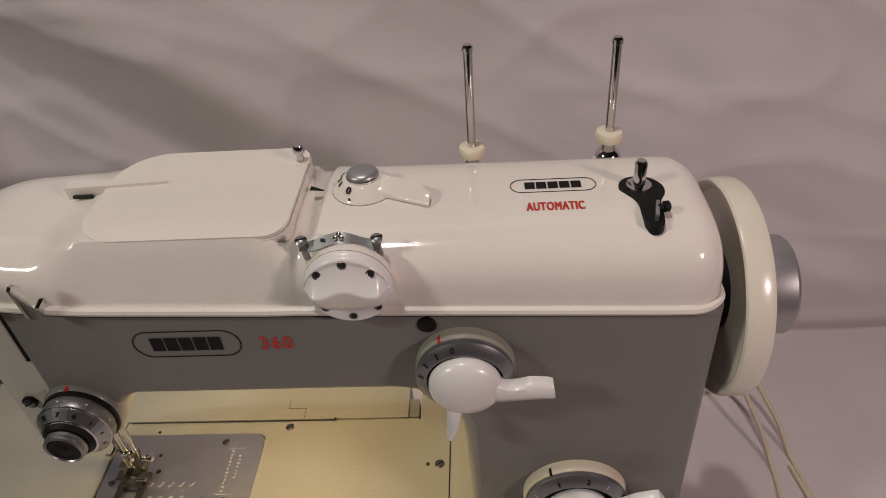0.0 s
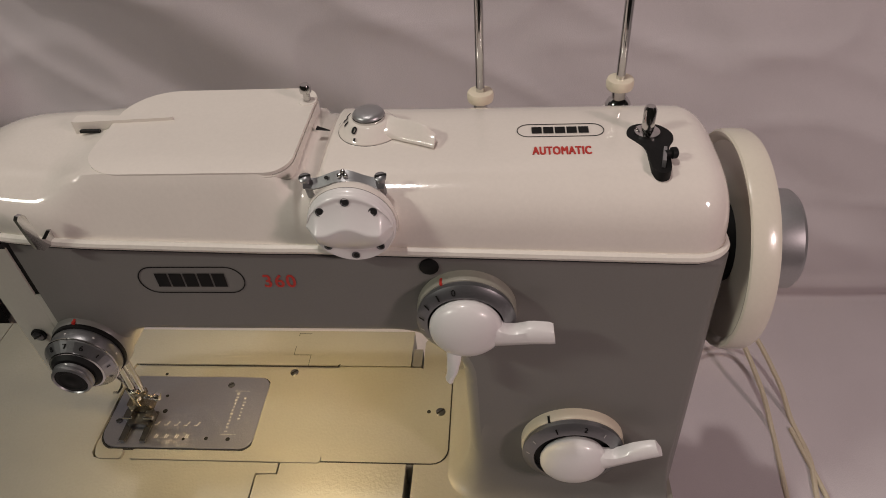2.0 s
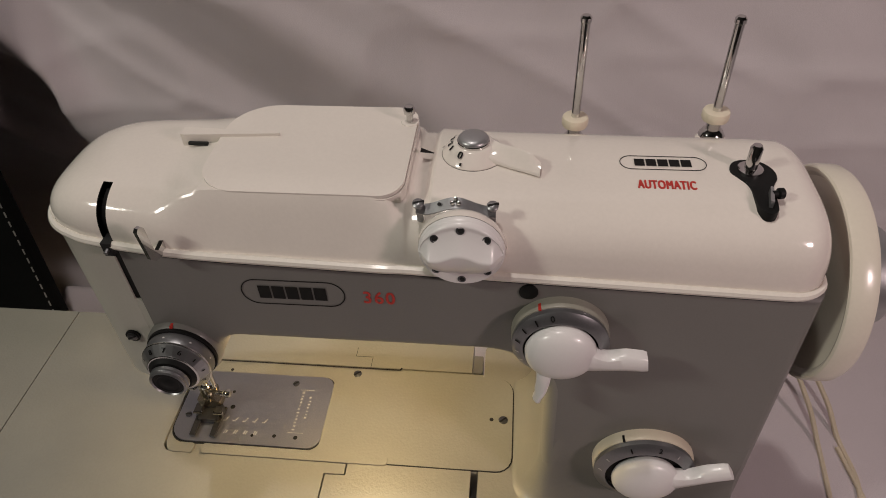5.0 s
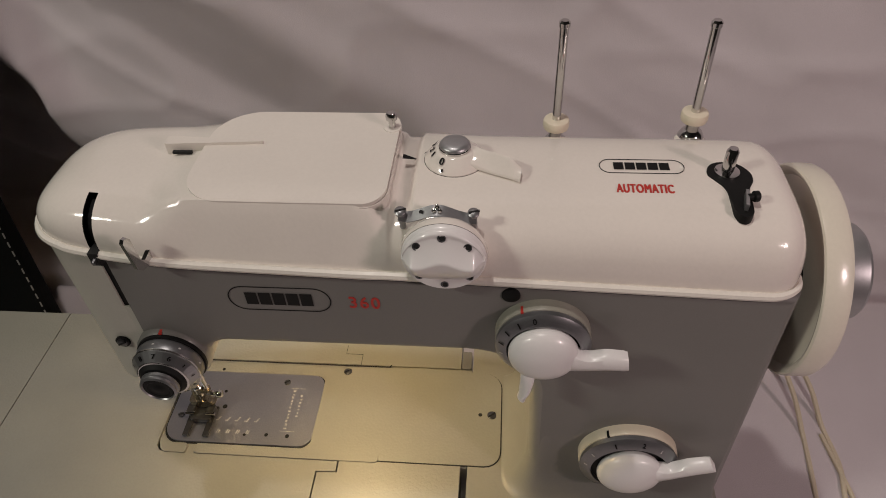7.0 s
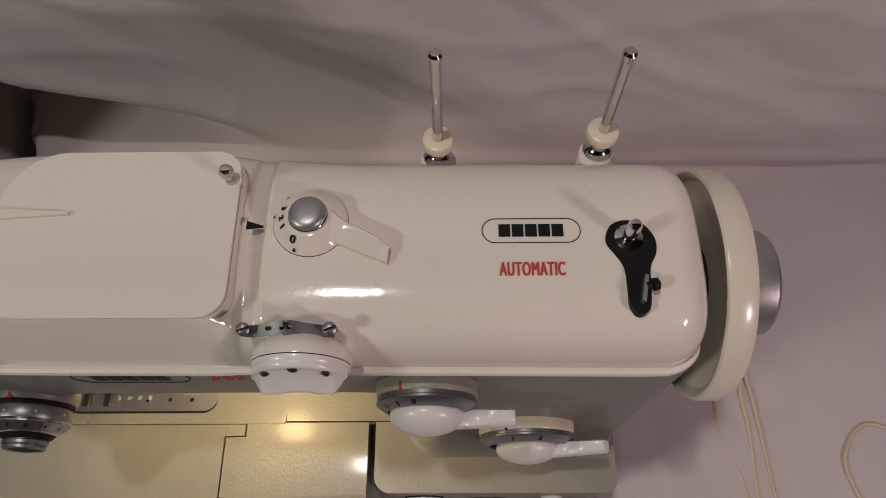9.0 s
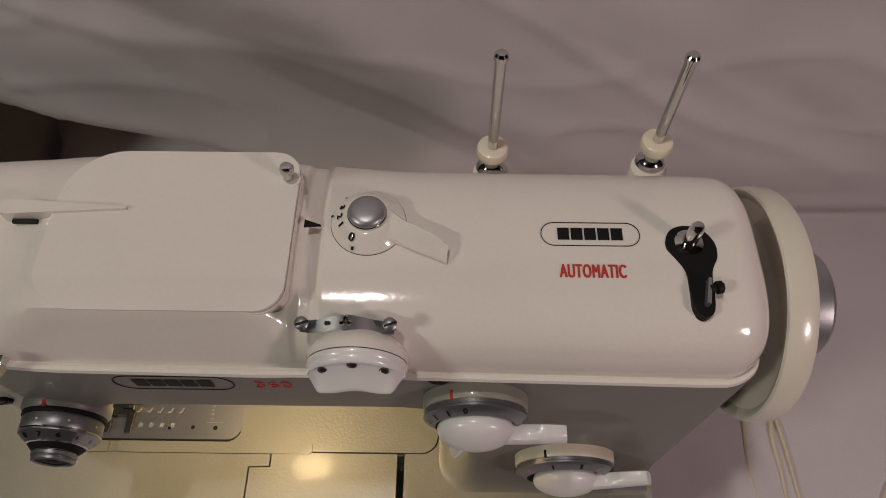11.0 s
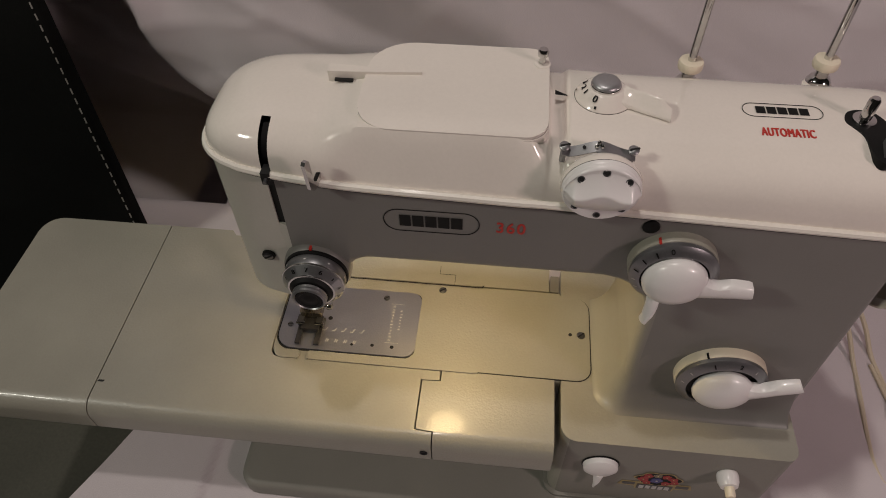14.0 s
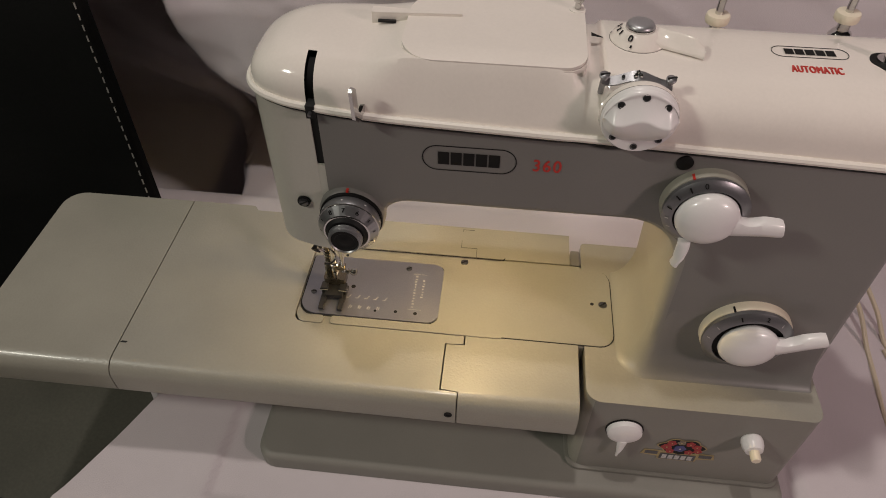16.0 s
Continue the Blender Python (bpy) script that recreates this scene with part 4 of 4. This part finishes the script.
def pattern_dial():
    """The grip: a hollowed fan that rises to a wavy proud edge and falls back below it."""
    bm = bmesh.new()
    nx, ny = 48, 18
    cols = []
    for i in range(nx + 1):
        u = -math.cos(math.pi * i / nx) * 0.998
        yr, zr = grip_ridge(u)
        yb = -GRIP * (0.72 * math.sqrt(max(1 - u * u, 0)) + 0.02)
        col = [(max(math.sqrt(1 - u * u) * GRIP, yr), 0.0020)]
        col += [grip_face(u, j / ny) for j in range(ny + 1)]
        for q, h in ((0.04, 0.01), (0.10, 0.03), (0.28, 0.11), (0.52, 0.27), (0.76, 0.54), (0.93, 0.84), (1.0, 1.0)):
            col.append((yr + (yb - yr) * q, zr + (0.0022 - zr) * h))
        cols.append([bm.verts.new((u * GRIP, y, z)) for y, z in col])
    for a, b in zip(cols, cols[1:]):
        for k in range(len(a) - 1):
            bm.faces.new((a[k], b[k], b[k + 1], a[k + 1]))
    for c in (cols[0], cols[-1]):
        bm.faces.new(c)
    bmesh.ops.remove_doubles(bm, verts=bm.verts, dist=0.00003)
    bm.transform(front(PX, -0.0030, PZc))
    return bm


pd = part("pattern_dial", pattern_dial(), KNOB, machine, "white pattern dial with a wavy grip and small holes", 60)
part("dial_flange", lathe([(0.0174, 0.0014), (0.0174, 0.0028), (0.0167, 0.0038), (0, 0.0038)], front(PX, -0.0030, PZc), 64), KNOB, pd)
for a in (90, 44, 136, 270, 222, 318):
    q = 0.0141
    hx, hy = q * math.cos(radians(a)), q * math.sin(radians(a))
    h, tilt = 0.0038, 0
    if a < 180:
        yr = grip_ridge(hx / GRIP)[0]
        top = math.sqrt(1 - (hx / GRIP) ** 2) * GRIP
        w = (top - hy) / (top - yr)
        h, tilt = grip_face(hx / GRIP, w)[1], -15
    m = front(PX, -0.0030, PZc) @ pose(hx, hy, h, tilt, 0, 0)
    hole = part("dial_hole", lathe([(0.0017, -0.001), (0.0017, 0.0003), (0.0014, 0.0003), (0.0012, 0.0001), (0, 0.0001)], m, 16), STEEL, pd, "small steel-lined dial hole")
    part("hole_pin", lathe([(0.0011, 0), (0.0011, 0.0003), (0, 0.0003)], m @ pose(0.0002, 0, 0), 10), DARK, hole)

# chrome spring clip above it
def clip_height(t):
    return 0.0038 * math.exp(-((t - 0.5) / 0.27) ** 2) - 0.0010 + 0.0009 * math.exp(-(t / 0.07) ** 2)


def clip_strip():
    """A wavy spring blade with a broad front face."""
    bm = bmesh.new()
    n = 28
    rows = []
    for i in range(n + 1):
        t = i / n
        x = 0.0742 + 0.0318 * t
        z = 0.2990 + clip_height(t)
        y = 0.0046 + 0.15 * clip_height(t)
        half = 0.0021 - 0.0004 * abs(2 * t - 1)
        rows.append([bm.verts.new(p) for p in ((x, y - half, z - 0.0015), (x, y + half, z + 0.0011), (x, y + half + 0.0003, z + 0.0004), (x, y - half + 0.0004, z - 0.0023))])
    for a, b in zip(rows, rows[1:]):
        for k in range(4):
            bm.faces.new((a[k], a[(k + 1) % 4], b[(k + 1) % 4], b[k]))
    bm.faces.new(rows[0][::-1])
    bm.faces.new(rows[-1])
    return bm


clip = part("tension_spring_clip", clip_strip(), SPRING, machine, "bowed chrome thread clip")
for dx, dy in ((-0.0012, -0.0005), (0.0012, -0.0005), (0, 0.0012)):
    part("clip_rivet", lathe([(0.0010, -0.001), (0.0010, 0.0002), (0.0006, 0.0007), (0, 0.0008)], pose(0.0901, 0.0050, 0.3022, 30, 0, 0) @ pose(dx, dy, 0), 10), CHROME, clip)
for x in (0.0752, 0.1048):
    part("clip_pin", lathe([(0.0014, -0.009), (0.0014, 0.0012), (0.0023, 0.0016), (0.0024, 0.0026), (0.0016, 0.0032), (0, 0.0034)], pose(x, 0.0052, 0.2988, 16, 0, 0), 16), SPRING, clip, "grey steel pin")
    part("pin_slot", prism(rounded(-0.0022, 0.0022, -0.0004, 0.0004, 0), 0.0028, 0.0035, pose(x, 0.0052, 0.2988, 16, 0, 20)), DARK, clip)
part("clip_nib", prism([(-0.0014, 0), (0, -0.0024), (0.0014, 0)], -0.0008, 0.0, pose(0.0901, 0.0030, 0.3004, 40, 0, 0)), SPRING, clip)
part("clip_dot", lathe([(0.0008, 0), (0.0008, 0.0003), (0, 0.0003)], pose(0.0836, 0.0048, 0.3008, 32, 0, 0), 8), DARK, clip)

# thread hook on the cover front
# a bent plate: (depth, height) outline, thin across the arm
v_plate = [(0.0110, 0.2806), (0.0110, 0.2776), (0.0030, 0.2776), (-0.0036, 0.2740), (-0.0072, 0.2742), (-0.0094, 0.2768), (-0.0106, 0.2925), (-0.0094, 0.2938), (-0.0076, 0.2936), (-0.0066, 0.2922), (-0.0060, 0.2796), (-0.0042, 0.2780), (0.0018, 0.2812)]
hook = part("thread_hook", prism(v_plate[::-1], -0.0010, 0.0010, pose(-0.0362, 0, 0, 0, 0, -17) @ Matrix(((0, 0, 1, 0), (1, 0, 0, 0), (0, 1, 0, 0), (0, 0, 0, 1))), 0.0005, seg=2), CHROME, machine, "bent chrome thread hook")
part("take_up_lever", tube(bez([(-0.0625, 0.0120, 0.2760), (-0.0627, 0.0010, 0.2740), (-0.0628, -0.0030, 0.2730)], 5), 0.0010, 8), STEEL, machine, "tip of the take-up lever")
slot_y = cover_section(-0.0627)[0][1]
part("rim_gap", prism(rounded(-0.0650, -0.0604, slot_y - 0.0030, slot_y + 0.006, 0), 0.2700, 0.2772), DARK, machine, "gap in the rim at the slot")

# ---------------------------------------------------------------- knob on top of the cover
KX, KY, KZ = 0.0945, 0.0470, 0.2966
top_knob = part("needle_position_knob", lathe([(0.0138, -0.001), (0.0138, 0.0006), (0.0132, 0.0014), (0.0090, 0.0056), (0.0080, 0.0060), (0, 0.0060)], pose(KX, KY, KZ), 48), CREAM, machine, "white needle position knob with a grey cap")
part("knob_seam", lathe([(0.0140, -0.001), (0.0140, 0.0002), (0.0130, 0.0002)], pose(KX, KY, KZ), 48), BLACK, top_knob)
part("cap", lathe([(0.0069, 0.0070), (0.0069, 0.0078), (0.0062, 0.0088), (0.0048, 0.0094), (0.0028, 0.0097), (0, 0.0098)], pose(KX, KY, KZ), 36), SATIN, top_knob, "satin grey cap")
part("cap_rim", lathe([(0.0060, 0.0050), (0.0069, 0.0054), (0.0072, 0.0060), (0.0072, 0.0070), (0.0068, 0.0074)], pose(KX, KY, KZ), 36), CHROME, top_knob, "bright chrome cap rim")
slope = math.degrees(math.atan2(0.0042, 0.0042))
for text, a, sz, q in (("0", 150, 0.0046, 0.0102), (".", 158, 0.003, 0.0128), ("1", 112, 0.0038, 0.0100), ("2", 92, 0.0038, 0.0100), ("3", 70, 0.0038, 0.0100), (".", 84, 0.0030, 0.0131), (".", 44, 0.003, 0.0122)):
    m = pose(KX, KY, KZ, 0, 0, a) @ pose(0, q, 0.0058 - (q - 0.0090), -slope, 0, 0) @ pose(0, 0, 0.0003, 0, 0, 180)
    if text == ".":
        bars("knob_tick", [(-0.0005, 0.0005, -0.0007, 0.0007, 0)], 0.0002, BLACK, top_knob, m)
    else:
        lettering("knob_digit", text, sz, m, BLACK, top_knob, 1.0, 0.0, 1.0, 0.00012)


def paddle():
    """The knob's handle: a tall fin along its back edge, sloping down to the front."""
    bm = bmesh.new()
    rings = []
    n = 14
    for i in range(n + 1):
        t = i / n
        u = 0.003 + 0.0285 * t
        w = 0.0068 - 0.0032 * ease(0.0, 0.45, t) - 0.0006 * ease(0.5, 1.0, t)
        top = 0.0062 + 0.0010 * ease(0.15, 0.6, t) - 0.0034 * ease(0.82, 1.0, t)
        low = 0.0038 - 0.0018 * ease(0.1, 0.6, t)
        skew = 0.0022 * ease(0.85, 1.0, t)
        rings.append([bm.verts.new((u + skew * (0.5 - q / (2 * w)), q, h)) for q, h in ((-w, 0.0004), (w, 0.0004), (w, top - 0.0010), (w * 0.8, top), (w * 0.45, top - 0.0004), (-w * 0.1, low + 0.0012), (-w * 0.8, low), (-w, low - 0.0008))])
    for a, b in zip(rings, rings[1:]):
        for k in range(8):
            bm.faces.new((a[k], a[(k + 1) % 8], b[(k + 1) % 8], b[k]))
    bm.faces.new(rings[0][::-1])
    bm.faces.new(rings[-1])
    bm.transform(pose(KX, KY, KZ + 0.0004, 0, 0, -26))
    return bm


part("paddle", paddle(), CREAM, top_knob, "", 50)
arrow = bmesh.new()
arrow.faces.new([arrow.verts.new(p) for p in ((0.0712, 0.0432, 0.2990), (0.0772, 0.0446, 0.2975), (0.0772, 0.0454, 0.2975), (0.0712, 0.0468, 0.2990))])
part("arrow_mark", arrow, BLACK, machine, "black arrow mark", 0)

# ---------------------------------------------------------------- bobbin winder
def winder_outline():
    ring = [(0.2035, 0.0420), (0.2030, 0.0375), (0.2055, 0.0335), (0.2085, 0.0280), (0.2090, 0.0200), (0.2095, 0.0140), (0.2125, 0.0105), (0.2160, 0.0125), (0.2172, 0.0190), (0.2180, 0.0280), (0.2208, 0.0340), (0.2208, 0.0400), (0.2170, 0.0455), (0.2110, 0.0470), (0.2060, 0.0455)]
    loop = bez([(*p, 0) for p in ring[-1:] + ring + ring[:2]], 5)
    return [(p.x, p.y) for p in loop[5:-6]][::-1]


winder = part("bobbin_winder", prism(winder_outline()[::-1], 0.2930, 0.2970), BLACK, machine, "black bobbin winder recess with a chrome spindle")
part("spindle_flange", lathe([(0.0052, 0), (0.0052, 0.0010), (0.0030, 0.0016)], pose(0.2112, 0.0395, 0.2970), 24), CHROME, winder)
part("spindle", lathe([(0.0026, 0), (0.0026, 0.0110), (0.0018, 0.0125), (0, 0.0128)], pose(0.2112, 0.0395, 0.2970), 16), CHROME, winder, "chrome winder spindle")
part("winder_latch", prism([(-0.0006, -0.0048), (0.0008, -0.0050), (0.0008, 0.0050), (-0.0004, 0.0052)], 0, 0.0036, pose(0.2142, 0.0190, 0.2968, 0, 0, -12), 0.0004), SATIN, winder, "chrome winder latch")
part("latch_knob", lathe([(0.0014, 0), (0.0014, 0.0020), (0.0023, 0.0024), (0.0023, 0.0042), (0.0015, 0.0048), (0, 0.0048)], pose(0.2148, 0.0200, 0.2995, 0, 90, 10), 14), BLACK, winder, "small black latch knob")

# ---------------------------------------------------------------- spool pins
for x, z in ((0.1415, 0.2905), (0.2067, 0.2955)):
    seat_part = part("spool_pin_socket", merge(lathe([(0.0075, 0), (0.0075, 0.016), (0.0060, 0.0180), (0.0050, 0.0182)], pose(x, 0.0840, z - 0.0285), 24)), CREAM, machine, "cream spool pin socket")
    part("socket_ring", lathe([(0.0060, 0), (0.0062, 0.0016), (0.0050, 0.0040), (0.0034, 0.0052), (0.0032, 0.0105)], pose(x, 0.0852, z - 0.0120), 24), CHROME, seat_part)
    pin = part("spool_pin", tube([(x, 0.0860, z - 0.010), (x, 0.0868, 0.3420)], 0.0021, 14), CHROME, seat_part, "bright steel spool pin")
    part("pin_cap", lathe([(0.0022, 0), (0.0026, 0.0004), (0.0026, 0.0022), (0.0018, 0.0032), (0, 0.0034)], pose(x, 0.0868, 0.3400), 14), CHROME, pin)
    part("spool_washer", lathe([(0.0024, -0.0026), (0.0050, -0.0028), (0.0060, -0.0023), (0.0064, -0.0012), (0.0064, 0.0012), (0.0060, 0.0023), (0.0050, 0.0028), (0.0024, 0.0026)], pose(x, 0.0862, z), 28), IVORY, pin, "ivory plastic spool washer")

# ---------------------------------------------------------------- front of the base
drop_knob = part("feed_knob", lathe([(0.0112, -0.002), (0.0117, 0.0010), (0.0112, 0.0040), (0.0080, 0.0058), (0, 0.0062)], front(0.1285, -0.0325, 0.0590), 32), KNOB, machine, "round white feed knob")
part("knob_recess", lathe([(0.0124, -0.002), (0.0124, 0.0008), (0.0090, 0.0008)], front(0.1285, -0.0325, 0.0592), 32), BLACK, drop_knob)
part("pointer", tube(bez([(0.1285, -0.0365, 0.0520), (0.1280, -0.0380, 0.0430), (0.1275, -0.0380, 0.0330)], 5), lambda t: 0.0036 - 0.0026 * t, 10, flat=0.8), KNOB, drop_knob)
plug = part("reverse_knob", lathe([(0.0060, -0.002), (0.0070, 0.0020), (0.0068, 0.0060), (0.0055, 0.0092), (0.0040, 0.0096)], front(0.2095, -0.0325, 0.0630), 28), KNOB, machine, "white push knob with an ivory tip")
part("tip", lathe([(0.0032, 0.008), (0.0032, 0.0150), (0.0026, 0.0160), (0, 0.0160)], front(0.2095, -0.0325, 0.0630), 18), IVORY, plug, "ivory tip")

badge_at = front(0.1700, -0.0327, 0.0400)
DEEP_RED = material("deep_red_print", (0.36, 0.030, 0.030), 0.5, 0, 0, 0.25, 900)
badge = part("flower_badge", prism([(-0.0250, -0.0098), (-0.0135, -0.0112), (-0.0128, -0.0150), (0.0128, -0.0150), (0.0135, -0.0112), (0.0250, -0.0098), (0.0232, -0.0035), (-0.0232, -0.0035)], 0, 0.0003, badge_at), GOLD, machine, "coloured crest badge with red flowers", 0)
part("crest_backing", prism([(0.0152 * math.cos(radians(a)) * (1 + 0.10 * math.cos(radians(6 * a))), 0.0040 + 0.0098 * math.sin(radians(a)) * (1 + 0.10 * math.sin(radians(7 * a)))) for a in range(0, 360, 8)], 0.0003, 0.0005, badge_at), GOLD, badge, "", 0)
part("crest_ground", prism([(0.0142 * math.cos(radians(a)) * (1 + 0.10 * math.cos(radians(6 * a))), 0.0040 + 0.0090 * math.sin(radians(a)) * (1 + 0.10 * math.sin(radians(7 * a)))) for a in range(0, 360, 8)], 0.0004, 0.0006, badge_at), BLACK, badge, "", 0)
rnd = random.Random(5)
for fx, fz, r, mat in ((-0.0100, 0.0030, 0.0040, DEEP_RED), (-0.0075, 0.0082, 0.0036, DEEP_RED), (-0.0015, 0.0098, 0.0034, BRASS), (0.0045, 0.0088, 0.0034, DEEP_RED), (0.0096, 0.0056, 0.0036, DEEP_RED), (0.0112, 0.0004, 0.0032, DEEP_RED), (0.0058, -0.0020, 0.0032, DEEP_RED), (-0.0068, -0.0020, 0.0034, DEEP_RED), (-0.0010, 0.0020, 0.0046, BLUE)):
    turn = rnd.uniform(0, 70)
    for k in range(5):
        a = radians(turn + 72 * k)
        q = rnd.uniform(0.42, 0.55) * r
        part("petal", lathe([(0.46 * r, 0), (0.40 * r, 0.0003), (0, 0.0004)], badge_at @ pose(fx + q * math.cos(a), fz + q * math.sin(a), 0.0005 + 0.00003 * k), 8), mat, badge, "", 0)
    part("flower_centre", lathe([(0.15 * r, 0), (0.15 * r, 0.0003), (0, 0.0003)], badge_at @ pose(fx, fz, 0.0008), 7), GOLD if mat != BLUE else PRINT, badge, "", 0)
bars("banner_ground", [(-0.0120, 0.0120, -0.0142, -0.0062, 0.0), (-0.0225, -0.0138, -0.0088, -0.0046, 0.0), (0.0138, 0.0225, -0.0088, -0.0046, 0.0)], 0.0005, STEEL, badge, badge_at)
for k in range(5):
    bars("badge_block", [(-0.0104 + 0.0043 * k, -0.0072 + 0.0043 * k, -0.0130, -0.0075, 0.0)], 0.0007, PRINT, badge, badge_at)

# ---------------------------------------------------------------- power cord
CZ = TABLE + 0.0028
cord = thing("power_cord", "cream electric cord lying in loose strands on the cloth", "cord")
part("strand", tube(bez([(0.2480, 0.110, 0.060), (0.300, 0.170, 0.046), (0.338, 0.178, 0.028), (0.354, 0.140, 0.006), (0.3600, 0.110, CZ), (0.3570, 0.080, CZ), (0.352, 0.038, CZ), (0.352, 0.011, CZ), (0.365, -0.028, CZ), (0.372, -0.16, CZ), (0.40, -0.30, CZ)], 8), 0.0020, 8), CORD, cord)
part("strand", tube(bez([(0.2480, 0.110, 0.055), (0.306, 0.180, 0.046), (0.350, 0.182, 0.026), (0.370, 0.145, 0.004), (0.3770, 0.118, CZ), (0.3795, 0.083, CZ), (0.374, 0.050, CZ), (0.375, 0.021, CZ), (0.373, -0.029, CZ), (0.368, -0.10, CZ + 0.004), (0.36, -0.30, CZ)], 8), 0.0020, 8), CORD, cord)
part("strand", tube(bez([(0.374, 0.110, CZ), (0.382, 0.045, CZ), (0.386, -0.030, CZ), (0.395, -0.12, CZ), (0.44, -0.20, CZ), (0.52, -0.12, CZ), (0.53, -0.02, CZ), (0.473, 0.024, CZ), (0.445, 0.003, CZ), (0.448, -0.030, CZ), (0.475, -0.09, CZ + 0.004), (0.55, -0.16, CZ)], 8), 0.0018, 8), CORD, cord)

# ---------------------------------------------------------------- black leather chair beside the table
chair = thing("leather_chair", "black leather chair back with a pale stitched seam, beside the table", "chair")
up = Vector((-0.046, 0.074, 0.30)).normalized()
side = Vector((1, 0, 0))
side = (side - up * side.dot(up)).normalized()
nrm = side.cross(up)
base_pt = Vector((-0.2885, 0.1655, 0.0))
LEAN = Matrix((( side.x, up.x, -nrm.x, base_pt.x), (side.y, up.y, -nrm.y, base_pt.y), (side.z, up.z, -nrm.z, base_pt.z), (0, 0, 0, 1)))
sign = -1 if (LEAN.to_3x3() @ Vector((0, 0, 1))).y < 0 else 1
back = prism(rounded(-0.50, 0.0040, -0.30, 0.80, (0.06, 0.06, 0.06, 0.06), 8), -0.012, 0.0, LEAN @ Matrix.Diagonal((1, 1, sign * -1, 1)), 0.0045, seg=4)
bk = part("backrest", back, LEATHER, chair, "black leather backrest")
st = bmesh.new()
for k in range(90):
    v = -0.05 + 0.0088 * k
    bmesh.ops.create_cube(st, size=1, matrix=LEAN @ Matrix.Translation((0.0, v, 0)) @ Matrix.Diagonal((0.0009, 0.0050, 0.0012, 1)))
part("stitching", st, THREAD, bk, "pale dashed stitching", 0)
part("seat", prism(rounded(-0.80, -0.262, -0.42, 0.12, 0.04), -0.30, -0.16, bevel=0.03), SEAT, chair, "dark olive leather seat")
part("armrest", merge(prism(rounded(-0.42, -0.304, -0.128, -0.088, 0.012), -0.060, -0.036, bevel=0.008)), LEATHER, chair, "black padded armrest end")
